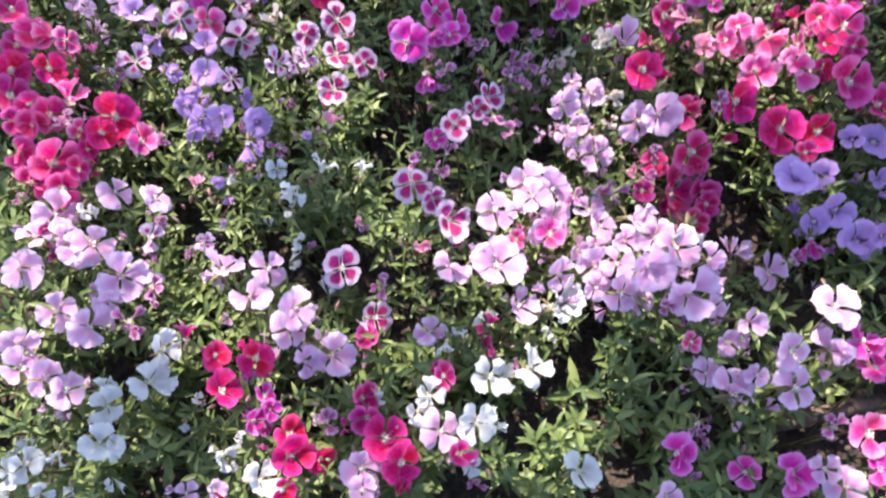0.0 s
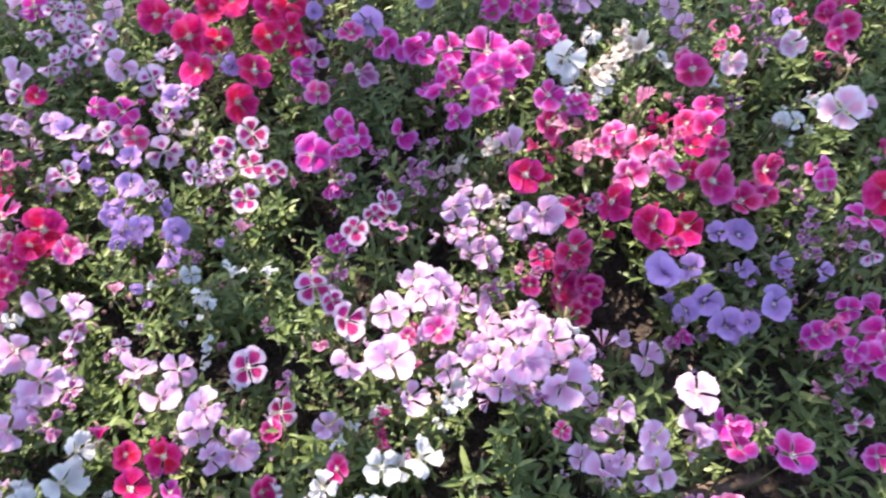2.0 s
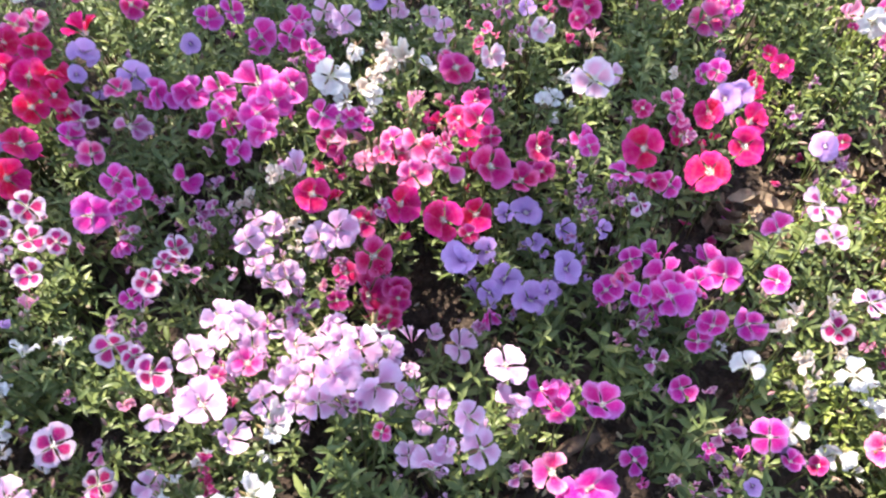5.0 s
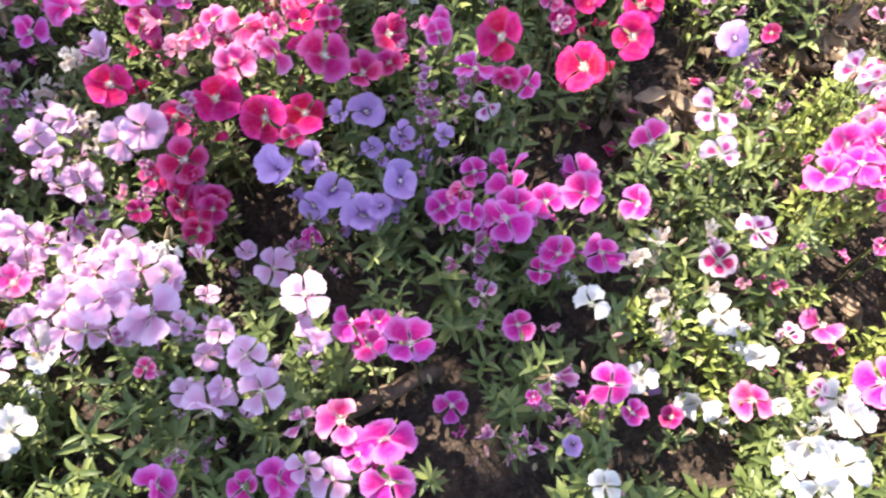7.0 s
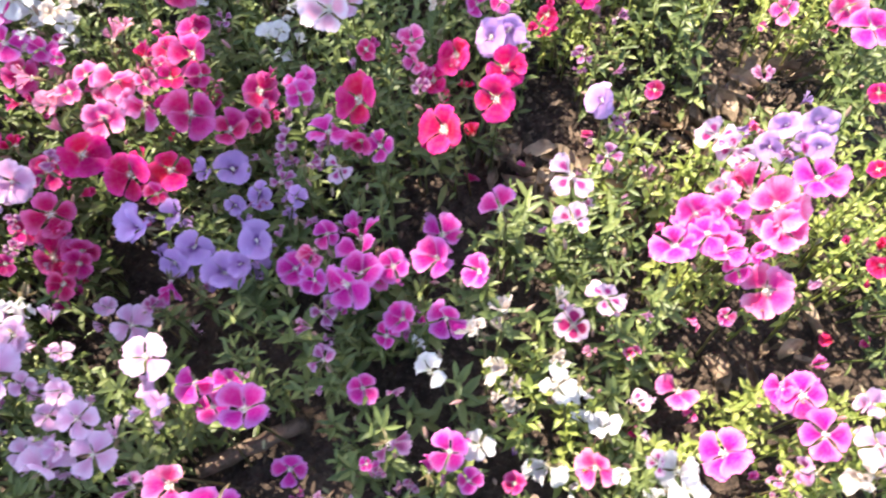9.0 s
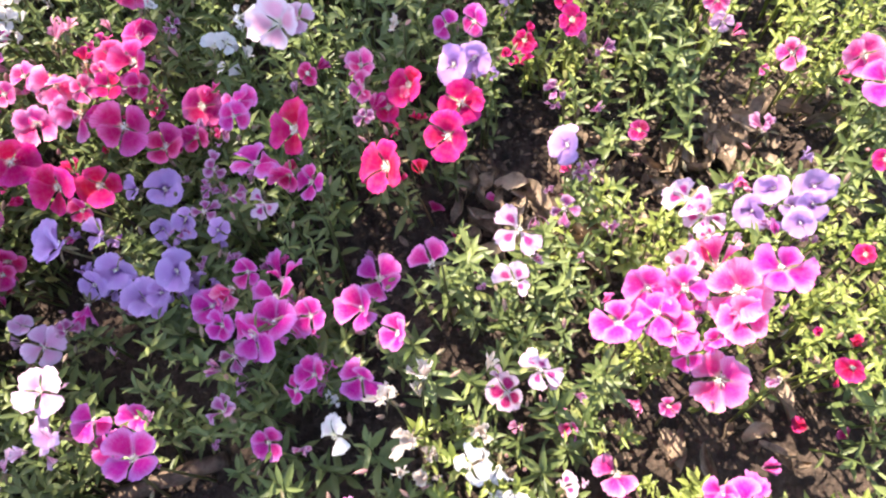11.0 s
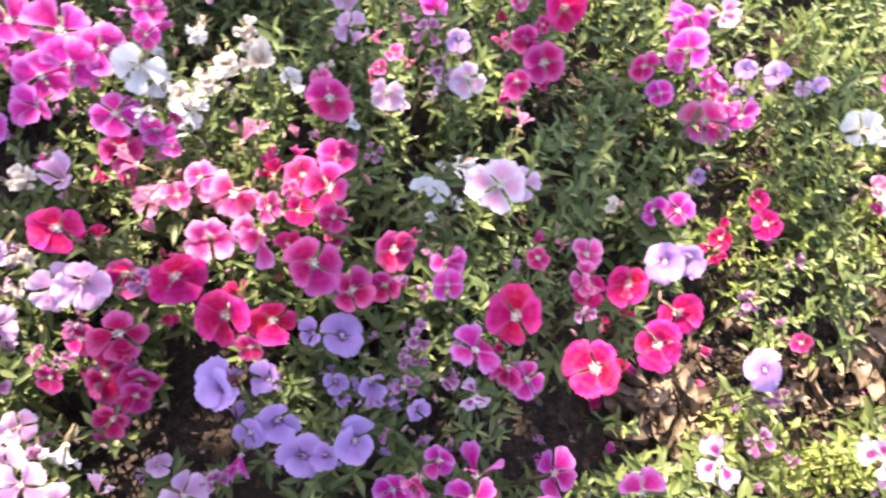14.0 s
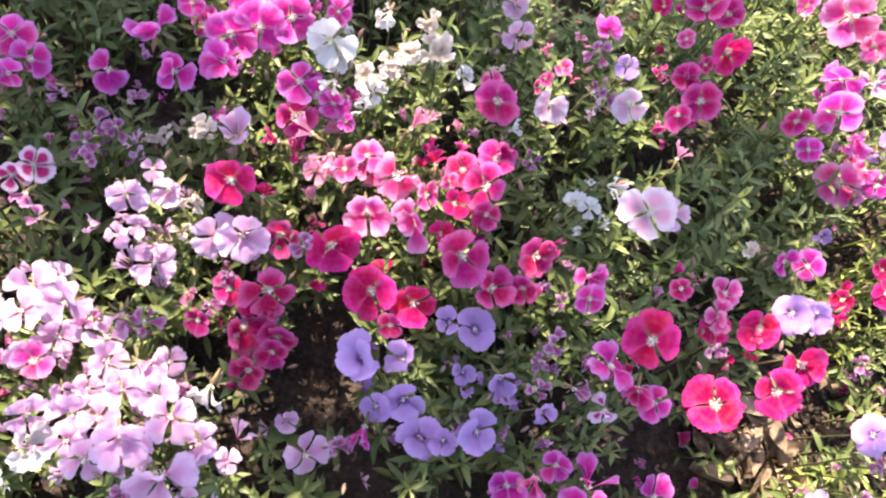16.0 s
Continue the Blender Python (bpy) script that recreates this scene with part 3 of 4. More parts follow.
plant("R", [(-0.172, 1.000, 0.190, 4.8), (-0.138, 1.017, 0.190, 4.8), (-0.138, 0.968, 0.191, 4.2), (-0.158, 0.948, 0.192, 5.6), (-0.186, 0.937, 0.192, 4.6), (-0.092, 0.994, 0.190, 4.7), (-0.101, 0.935, 0.192, 5.7), (-0.069, 0.933, 0.192, 5.3), (-0.170, 0.874, 0.190, 4.5), (-0.095, 0.870, 0.194, 4.8), (-0.064, 0.885, 0.194, 4.4), (-0.213, 0.878, 0.191, 5.9)])
plant("K", [(-0.121, 1.051, 0.190, 3.7), (-0.095, 1.054, 0.190, 3.5)])
plant("R", [(-0.194, 0.820, 0.186, 5.3), (-0.131, 0.764, 0.182, 5.5), (-0.110, 0.810, 0.192, 5.8)])
plant("V", [(-0.135, 0.543, 0.179, 2.0, "r")])
plant("B", [(-0.145, 0.691, 0.177, 3.5), (-0.106, 0.710, 0.180, 4.4), (-0.103, 0.659, 0.179, 4.1), (-0.069, 0.644, 0.182, 3.4), (-0.104, 0.607, 0.178, 4.4)])
plant("W", [(-0.161, 0.500, 0.177, 2.6), (-0.134, 0.471, 0.183, 3.8, "d"), (-0.108, 0.496, 0.183, 3.4, "u"), (-0.062, 0.489, 0.188, 2.5, "u"), (-0.129, 0.410, 0.180, 2.2)])
plant("S", [(-0.104, 0.555, 0.182, 2.8, "u")])
plant("P", [(-0.205, 0.377, 0.180, 4.8), (-0.171, 0.345, 0.181, 4.4), (-0.156, 0.377, 0.181, 4.1), (-0.126, 0.333, 0.177, 4.9), (-0.127, 0.311, 0.178, 4.2), (-0.094, 0.304, 0.163, 2.5), (-0.109, 0.276, 0.178, 3.3), (-0.083, 0.286, 0.164, 4.5)])
plant("R", [(-0.201, 0.281, 0.181, 3.1), (-0.188, 0.245, 0.181, 4.5), (-0.158, 0.278, 0.180, 3.9), (-0.116, 0.202, 0.181, 3.6), (-0.114, 0.183, 0.182, 4.3), (-0.118, 0.150, 0.183, 2.4)])
plant("M", [(-0.145, 0.240, 0.181, 2.7), (-0.139, 0.226, 0.181, 2.3), (-0.153, 0.215, 0.181, 3.0)])
plant("B", [(-0.078, 0.380, 0.173, 4.9), (-0.043, 0.335, 0.144, 3.9)])
plant("T", [(-0.081, 0.215, 0.181, 2.9)])
plant("X", [(0.017, 0.697, 0.213, 4.4), (0.034, 0.652, 0.221, 3.0)])
plant("M", [(0.042, 0.678, 0.210, 4.6, "c3"), (0.017, 0.657, 0.216, 3.1), (-0.014, 0.649, 0.212, 6.5), (-0.030, 0.671, 0.205, 3.1), (0.096, 0.707, 0.171, 4.9, "c3")])
plant("B", [(0.079, 0.580, 0.200, 3.6), (0.065, 0.564, 0.202, 2.9), (0.041, 0.546, 0.199, 3.7), (-0.006, 0.472, 0.193, 4.5), (0.017, 0.453, 0.194, 3.3), (0.036, 0.427, 0.194, 4.7)])
plant("R", [(-0.022, 1.006, 0.190, 5.2, "u")])
plant("V", [(-0.025, 0.959, 0.192, 5.0), (-0.035, 0.919, 0.193, 2.9), (0.047, 0.887, 0.201, 4.3)])
plant("K", [(0.025, 0.865, 0.200, 3.9), (-0.019, 0.765, 0.193, 3.8)])
plant("M", [(-0.048, 0.802, 0.193, 4.7)])
plant("T", [(0.035, 0.797, 0.196, 5.0), (-0.027, 0.828, 0.194, 4.2)])
plant("M", [(0.019, 0.530, 0.192, 2.7)])
plant("T", [(0.032, 0.511, 0.194, 2.5), (0.022, 0.490, 0.193, 2.3), (0.000, 0.502, 0.191, 2.5), (-0.060, 0.427, 0.180, 1.5)])
plant("S", [(0.003, 0.399, 0.191, 2.2)])
plant("T", [(-0.035, 0.370, 0.157, 2.8)])
plant("D", [(0.077, 0.316, 0.178, 2.2, "u"), (0.032, 0.259, 0.189, 2.7), (0.046, 0.183, 0.190, 2.9), (-0.042, 0.218, 0.182, 3.4), (-0.049, 0.238, 0.180, 3.5), (-0.052, 0.314, 0.143, 2.6)])
plant("P", [(0.030, 0.204, 0.189, 4.5), (-0.045, 0.170, 0.185, 4.2), (-0.043, 0.150, 0.185, 3.1)])
plant("R", [(-0.023, 0.199, 0.185, 4.6), (-0.006, 0.175, 0.187, 3.9)])
plant("D", [(0.049, 1.051, 0.190, 3.9), (-0.036, 1.106, 0.190, 3.3)])
plant("X", [(0.019, 1.100, 0.190, 5.6)])
plant("T", [(0.072, 0.661, 0.191, 2.5), (0.104, 0.649, 0.171, 3.2), (0.125, 0.646, 0.178, 3.0), (0.106, 0.620, 0.185, 2.7), (0.131, 0.674, 0.183, 2.7), (0.119, 0.598, 0.194, 2.6), (0.029, 0.612, 0.210, 2.7), (0.085, 0.548, 0.207, 2.8), (0.103, 0.531, 0.204, 2.3)])
plant("K", [(0.142, 0.409, 0.198, 3.2), (0.107, 0.403, 0.197, 2.4)])
plant("W", [(0.148, 0.340, 0.163, 5.1), (0.120, 0.275, 0.163, 5.1), (0.079, 0.263, 0.174, 4.6), (0.051, 0.301, 0.185, 1.6, "u"), (0.034, 0.295, 0.186, 2.4, "d"), (0.065, 0.212, 0.190, 4.4), (0.018, 0.239, 0.189, 3.5), (0.008, 0.224, 0.187, 3.1), (0.059, 0.172, 0.190, 2.5)])
plant("M", [(0.073, 0.848, 0.201, 5.5), (0.108, 0.834, 0.201, 5.0), (0.123, 0.830, 0.202, 5.0), (0.164, 0.825, 0.204, 5.4)])
plant("V", [(0.130, 0.932, 0.197, 3.2)])
plant("P", [(0.086, 0.376, 0.192, 6.1), (0.068, 0.387, 0.194, 3.1), (0.039, 0.375, 0.192, 4.2), (0.109, 0.337, 0.178, 4.2), (0.016, 0.309, 0.169, 3.6)])
plant("M", [(0.140, 0.740, 0.220, 5.7), (0.166, 0.706, 0.207, 4.7), (0.221, 0.686, 0.195, 2.5, "d"), (0.289, 0.717, 0.230, 4.8)])
plant("X", [(0.206, 0.764, 0.204, 6.1), (0.232, 0.778, 0.209, 6.7), (0.208, 0.731, 0.205, 5.4), (0.215, 0.815, 0.208, 6.7), (0.259, 0.800, 0.208, 6.1), (0.161, 0.784, 0.211, 3.1), (0.307, 0.798, 0.243, 2.5), (0.295, 0.843, 0.223, 4.0)])
plant("C", [(0.163, 0.648, 0.175, 2.2), (0.174, 0.649, 0.188, 1.8), (0.211, 0.655, 0.209, 2.7), (0.222, 0.591, 0.189, 2.0)])
plant("P", [(0.241, 0.665, 0.186, 4.8), (0.198, 0.593, 0.188, 4.4), (0.176, 0.608, 0.190, 2.4), (0.162, 0.574, 0.195, 4.4), (0.181, 0.551, 0.186, 2.5), (0.199, 0.539, 0.178, 2.4, "d"), (0.165, 0.537, 0.187, 2.6), (0.201, 0.523, 0.169, 5.1), (0.250, 0.560, 0.179, 4.9), (0.274, 0.568, 0.180, 5.6)])
plant("S", [(0.237, 0.505, 0.162, 2.0)])
plant("T", [(0.258, 0.502, 0.152, 2.6), (0.267, 0.530, 0.163, 2.3), (0.214, 0.466, 0.182, 3.0), (0.194, 0.466, 0.183, 3.6), (0.170, 0.456, 0.187, 2.5), (0.268, 0.419, 0.194, 2.1)])
plant("P", [(0.119, 0.468, 0.202, 4.7), (0.123, 0.445, 0.215, 3.7), (0.108, 0.437, 0.201, 2.4), (0.146, 0.435, 0.181, 4.1), (0.147, 0.465, 0.194, 5.2), (0.128, 0.413, 0.196, 3.0), (0.084, 0.437, 0.200, 4.5), (0.187, 0.446, 0.180, 3.6), (0.170, 0.392, 0.191, 2.2), (0.196, 0.423, 0.186, 3.8), (0.190, 0.397, 0.192, 2.5), (0.151, 0.365, 0.192, 4.0), (0.187, 0.374, 0.194, 4.5), (0.227, 0.426, 0.201, 3.8)])
plant("P", [(0.246, 0.436, 0.184, 3.3), (0.187, 0.352, 0.190, 3.2)])
plant("M", [(0.157, 0.986, 0.191, 5.1), (0.197, 0.990, 0.190, 4.6), (0.231, 0.921, 0.196, 5.8)])
plant("W", [(0.160, 0.169, 0.187, 4.1)])
plant("P", [(0.240, 0.148, 0.183, 3.2)])
plant("D", [(0.290, 0.698, 0.198, 3.9), (0.276, 0.678, 0.172, 2.6, "l"), (0.306, 0.582, 0.169, 4.2)])
plant("R", [(0.253, 0.607, 0.214, 5.3), (0.282, 0.609, 0.190, 2.0, "u"), (0.359, 0.574, 0.197, 5.7)])
plant("D", [(0.310, 0.525, 0.169, 5.6), (0.293, 0.494, 0.128, 5.6), (0.272, 0.522, 0.149, 3.3), (0.328, 0.491, 0.137, 4.2), (0.327, 0.473, 0.141, 3.4), (0.311, 0.451, 0.144, 3.5), (0.253, 0.484, 0.154, 2.7)])
plant("T", [(0.334, 0.564, 0.208, 2.8)])
plant("M", [(0.324, 0.713, 0.218, 3.7), (0.342, 0.695, 0.219, 2.0)])
plant("P", [(0.384, 0.387, 0.147, 4.7), (0.357, 0.414, 0.144, 2.8), (0.298, 0.372, 0.215, 3.8), (0.267, 0.387, 0.212, 4.3), (0.298, 0.326, 0.201, 2.7), (0.274, 0.340, 0.211, 6.7), (0.334, 0.312, 0.201, 3.3), (0.315, 0.295, 0.187, 2.9), (0.248, 0.360, 0.215, 3.6), (0.235, 0.363, 0.219, 4.5), (0.248, 0.403, 0.204, 4.0), (0.209, 0.375, 0.199, 4.0), (0.218, 0.402, 0.196, 3.7), (0.210, 0.340, 0.203, 4.2)])
plant("W", [(0.287, 0.420, 0.187, 4.0, "d")])
plant("X", [(0.325, 0.175, 0.153, 3.3), (0.255, 0.188, 0.180, 4.6)])
plant("K", [(0.269, 0.285, 0.219, 1.8)])
plant("T", [(0.277, 0.215, 0.180, 2.4), (0.250, 0.324, 0.216, 2.4)])
plant("X", [(0.272, 0.907, 0.200, 4.9), (0.290, 0.935, 0.198, 4.5)])
plant("T", [(0.302, 0.880, 0.219, 4.4)])
plant("R", [(0.297, 1.043, 0.190, 4.0)])
plant("R", [(0.404, 0.543, 0.187, 4.9), (0.448, 0.541, 0.184, 5.0), (0.456, 0.609, 0.208, 2.7), (0.463, 0.644, 0.209, 2.8), (0.436, 0.680, 0.210, 2.3, "u")])
plant("K", [(0.369, 0.670, 0.210, 3.1), (0.352, 0.649, 0.211, 2.5), (0.403, 0.658, 0.208, 4.9), (0.383, 0.616, 0.200, 4.7), (0.435, 0.646, 0.207, 2.7), (0.427, 0.619, 0.201, 5.5), (0.453, 0.666, 0.209, 1.8)])
plant("S", [(0.311, 0.674, 0.217, 3.1, "l"), (0.335, 0.661, 0.205, 3.9, "d"), (0.325, 0.643, 0.206, 2.8), (0.405, 0.709, 0.216, 2.8, "u"), (0.417, 0.719, 0.218, 2.2, "u")])
plant("W", [(0.310, 0.753, 0.257, 5.4), (0.321, 0.722, 0.240, 2.4, "d"), (0.360, 0.724, 0.235, 2.5), (0.355, 0.815, 0.239, 3.0, "d"), (0.443, 0.778, 0.222, 2.7)])
plant("C", [(0.396, 0.828, 0.225, 3.0), (0.412, 0.794, 0.225, 4.3), (0.381, 0.779, 0.238, 4.1), (0.369, 0.754, 0.244, 2.8), (0.345, 0.736, 0.245, 3.3)])
plant("M", [(0.430, 0.421, 0.156, 3.2, "d")])
plant("T", [(0.406, 0.399, 0.153, 3.0)])
plant("P", [(0.417, 0.327, 0.208, 5.0), (0.418, 0.289, 0.182, 5.1), (0.359, 0.275, 0.224, 3.6), (0.365, 0.244, 0.207, 4.8), (0.331, 0.257, 0.205, 2.6), (0.313, 0.244, 0.189, 5.9, "c3"), (0.291, 0.265, 0.181, 3.4), (0.389, 0.174, 0.181, 3.2), (0.411, 0.160, 0.172, 4.1)])
plant("X", [(0.454, 0.301, 0.176, 4.2), (0.465, 0.277, 0.165, 3.6), (0.463, 0.179, 0.189, 6.7), (0.438, 0.174, 0.187, 3.2), (0.460, 0.143, 0.181, 5.8), (0.361, 0.171, 0.172, 4.7)])
plant("K", [(0.429, 0.203, 0.198, 4.4, "c3")])
plant("T", [(0.396, 0.210, 0.200, 3.1)])
plant("P", [(0.329, 0.935, 0.207, 3.6), (0.355, 0.893, 0.223, 4.8), (0.385, 1.017, 0.190, 4.2)])
plant("V", [(0.412, 0.952, 0.199, 3.7)])
plant("D", [(0.430, 0.517, 0.182, 2.6), (0.481, 0.592, 0.208, 5.9), (0.518, 0.575, 0.189, 4.4), (0.549, 0.584, 0.186, 3.4), (0.496, 0.641, 0.208, 2.8), (0.557, 0.618, 0.190, 4.4), (0.490, 0.670, 0.210, 4.8), (0.464, 0.681, 0.210, 3.4), (0.495, 0.702, 0.213, 4.0), (0.458, 0.698, 0.213, 2.0, "u"), (0.498, 0.717, 0.214, 2.6, "d")])
plant("D", [(0.483, 0.762, 0.219, 4.6)])
plant("K", [(0.473, 0.782, 0.220, 2.4), (0.529, 0.808, 0.212, 1.7), (0.544, 0.819, 0.224, 2.2)])
plant("P", [(0.487, 0.925, 0.168, 3.7), (0.444, 0.949, 0.177, 3.7), (0.497, 0.874, 0.186, 3.9, "c3")])
plant("T", [(0.530, 0.710, 0.211, 2.0)])
plant("V", [(0.411, 0.478, 0.190, 5.5), (0.449, 0.489, 0.177, 3.6), (0.436, 0.443, 0.158, 3.0), (0.460, 0.454, 0.161, 4.3), (0.484, 0.424, 0.145, 5.3), (0.506, 0.426, 0.157, 2.9), (0.510, 0.492, 0.168, 2.6), (0.531, 0.437, 0.181, 4.9), (0.542, 0.490, 0.189, 3.4), (0.485, 0.534, 0.181, 2.8), (0.512, 0.534, 0.174, 4.5), (0.581, 0.464, 0.209, 2.5)])
plant("M", [(0.530, 0.203, 0.154, 3.7), (0.505, 0.258, 0.203, 5.1)])
plant("W", [(0.503, 0.736, 0.215, 2.3, "r"), (0.577, 0.673, 0.214, 3.6, "c2"), (0.594, 0.668, 0.225, 2.3), (0.609, 0.694, 0.232, 2.8, "r")])
plant("X", [(0.582, 0.874, 0.237, 5.1, "c3")])
plant("V", [(0.608, 0.837, 0.234, 2.8)])
plant("T", [(0.575, 0.844, 0.236, 3.1), (0.580, 0.800, 0.223, 2.5)])
plant("Q", [(0.540, 0.782, 0.209, 3.5), (0.619, 0.798, 0.223, 3.8)])
plant("X", [(0.605, 0.600, 0.220, 3.9), (0.604, 0.573, 0.233, 3.0)])
plant("T", [(0.579, 0.527, 0.215, 2.9), (0.572, 0.510, 0.209, 2.1), (0.570, 0.482, 0.215, 2.6), (0.603, 0.487, 0.229, 2.6)])
plant("X", [(0.606, 0.422, 0.196, 3.2)])
plant("N", [(0.632, 0.474, 0.233, 3.0)])
plant("T", [(0.587, 0.345, 0.178, 3.4), (0.582, 0.293, 0.193, 3.2)])
plant("T", [(0.630, 0.204, 0.170, 3.7), (0.590, 0.145, 0.183, 2.4), (0.559, 0.166, 0.165, 2.7)])
plant("X", [(0.612, 0.265, 0.158, 3.5)])
plant("V", [(0.627, 0.139, 0.185, 2.2)])
plant("W", [(0.643, 0.097, 0.183, 3.0)])
plant("K", [(0.589, 0.406, 0.195, 3.4)])
plant("R", [(0.653, 0.955, 0.200, 2.5), (0.725, 0.901, 0.222, 4.9)])
plant("D", [(0.700, 0.962, 0.209, 5.0), (0.724, 0.956, 0.216, 3.6), (0.701, 0.876, 0.220, 2.0), (0.683, 0.860, 0.213, 3.3), (0.704, 0.836, 0.209, 5.3), (0.668, 0.791, 0.237, 3.1)])
plant("K", [(0.677, 0.905, 0.217, 2.0)])
plant("S", [(0.669, 0.737, 0.247, 2.5, "u")])
plant("Q", [(0.651, 0.676, 0.235, 5.3)])
plant("P", [(0.672, 0.678, 0.237, 3.4)])
plant("R", [(0.664, 0.545, 0.242, 5.9)])
plant("K", [(0.733, 0.588, 0.233, 3.1), (0.733, 0.610, 0.239, 2.8)])
plant("D", [(0.683, 0.598, 0.253, 2.4), (0.659, 0.498, 0.238, 3.2)])
plant("T", [(0.733, 0.557, 0.228, 2.5)])
plant("M", [(0.629, 0.513, 0.245, 5.3), (0.677, 0.491, 0.232, 3.5), (0.639, 0.412, 0.196, 3.9, "u"), (0.633, 0.391, 0.203, 5.0), (0.666, 0.368, 0.204, 4.0), (0.635, 0.365, 0.210, 5.8), (0.618, 0.350, 0.225, 6.1), (0.588, 0.364, 0.218, 3.1), (0.567, 0.396, 0.184, 4.1), (0.711, 0.376, 0.186, 5.5), (0.664, 0.316, 0.193, 4.0), (0.645, 0.306, 0.181, 3.1), (0.726, 0.420, 0.143, 5.5), (0.707, 0.309, 0.189, 4.3)])
plant("M", [(0.747, 0.337, 0.222, 3.9)])
plant("W", [(0.712, 0.188, 0.150, 3.4), (0.679, 0.259, 0.192, 4.0, "c3")])
plant("M", [(0.683, 0.187, 0.157, 4.3), (0.696, 0.158, 0.149, 2.8), (0.605, 0.189, 0.176, 1.6)])
plant("D", [(0.740, 0.150, 0.116, 2.5)])
plant("D", [(0.812, 0.838, 0.218, 3.3)])
plant("M", [(0.829, 0.809, 0.215, 3.3)])
plant("V", [(0.826, 0.622, 0.203, 4.5), (0.849, 0.628, 0.203, 4.1)])
plant("R", [(0.779, 0.588, 0.225, 4.0), (0.829, 0.566, 0.218, 4.8), (0.811, 0.536, 0.207, 5.1), (0.747, 0.509, 0.210, 5.9)])
plant("M", [(0.823, 0.684, 0.188, 3.6, "c3")])
plant("C", [(0.772, 0.673, 0.216, 2.0)])
plant("X", [(0.781, 0.400, 0.219, 4.8, "c2")])
plant("B", [(0.838, 0.290, 0.135, 3.8)])
plant("C", [(0.764, 0.302, 0.194, 2.4), (0.731, 0.284, 0.212, 2.9), (0.747, 0.249, 0.191, 2.6), (0.752, 0.217, 0.151, 2.3), (0.808, 0.256, 0.159, 2.0)])
plant("S", [(0.844, 0.254, 0.157, 1.6)])
plant("W", [(0.838, 0.183, 0.128, 4.5), (0.821, 0.219, 0.156, 3.0, "d"), (0.794, 0.222, 0.182, 3.8), (0.777, 0.161, 0.095, 4.8), (0.842, 0.133, 0.134, 2.0), (0.842, 0.093, 0.156, 5.7), (0.893, 0.125, 0.145, 4.2), (0.894, 0.105, 0.149, 4.1), (0.818, 0.075, 0.156, 3.5), (0.859, 0.065, 0.163, 5.4), (0.837, 0.051, 0.163, 5.3)])
plant("K", [(0.822, 0.146, 0.120, 3.7)])
plant("X", [(0.871, 0.918, 0.210, 5.6), (0.864, 0.868, 0.215, 6.5), (0.891, 0.847, 0.207, 4.2, "d"), (0.945, 0.818, 0.170, 3.8)])
plant("K", [(0.907, 0.817, 0.156, 5.7), (0.924, 0.830, 0.177, 2.5)])
plant("N", [(0.916, 0.927, 0.206, 4.6)])
plant("K", [(0.919, 0.990, 0.197, 4.0), (0.890, 1.023, 0.196, 8.0), (0.834, 1.022, 0.195, 3.1)])
plant("X", [(0.854, 0.689, 0.182, 3.6)])
plant("V", [(0.930, 0.523, 0.184, 4.0)])
plant("R", [(0.907, 0.668, 0.165, 2.7), (0.964, 0.691, 0.161, 3.2), (0.960, 0.720, 0.158, 2.4)])
plant("T", [(0.934, 0.496, 0.172, 2.6), (0.954, 0.498, 0.170, 2.2), (0.917, 0.457, 0.177, 3.2)])
plant("N", [(0.868, 0.431, 0.199, 5.6, "c3"), (0.856, 0.381, 0.193, 4.1, "c3"), (0.871, 0.301, 0.173, 4.2)])
plant("K", [(0.895, 0.257, 0.113, 2.6), (0.934, 0.208, 0.096, 4.6, "c3")])
plant("N", [(0.878, 0.201, 0.127, 3.3, "c2"), (0.878, 0.136, 0.145, 2.6)])
plant("V", [(0.901, 0.757, 0.135, 2.5), (0.940, 0.861, 0.202, 2.6), (0.981, 0.863, 0.194, 3.3), (1.024, 0.848, 0.203, 2.0)])
plant("T", [(0.933, 0.602, 0.165, 2.6), (0.991, 0.649, 0.158, 2.3)])
plant("D", [(1.027, 0.576, 0.099, 2.6)])
plant("N", [(1.027, 0.439, 0.206, 4.7), (1.039, 0.418, 0.206, 3.6), (1.036, 0.397, 0.212, 2.5), (1.011, 0.373, 0.198, 4.3)])
plant("X", [(0.941, 0.326, 0.213, 5.2), (0.974, 0.330, 0.217, 4.7), (0.972, 0.354, 0.213, 4.8), (0.987, 0.313, 0.212, 4.3), (1.003, 0.349, 0.216, 4.4), (0.996, 0.293, 0.201, 3.3), (1.023, 0.300, 0.208, 2.8), (1.067, 0.338, 0.276, 4.8)])
plant("K", [(1.042, 0.336, 0.234, 6.2), (1.042, 0.311, 0.231, 4.3), (1.026, 0.271, 0.180, 5.4), (0.976, 0.253, 0.182, 1.9)])
plant("X", [(0.943, 0.132, 0.137, 6.5), (1.011, 0.176, 0.164, 3.4), (1.023, 0.165, 0.174, 5.5), (1.027, 0.125, 0.178, 4.8)])
plant("T", [(1.006, 0.095, 0.170, 3.3), (0.984, 0.097, 0.151, 2.4)])
plant("C", [(1.048, 0.081, 0.183, 3.6)])
plant("P", [(1.007, 0.846, 0.198, 2.0)])
plant("S", [(1.074, 0.725, 0.200, 4.3)])
plant("W", [(1.108, 0.708, 0.197, 6.0), (1.105, 0.797, 0.198, 3.8), (1.065, 0.793, 0.205, 4.6)])
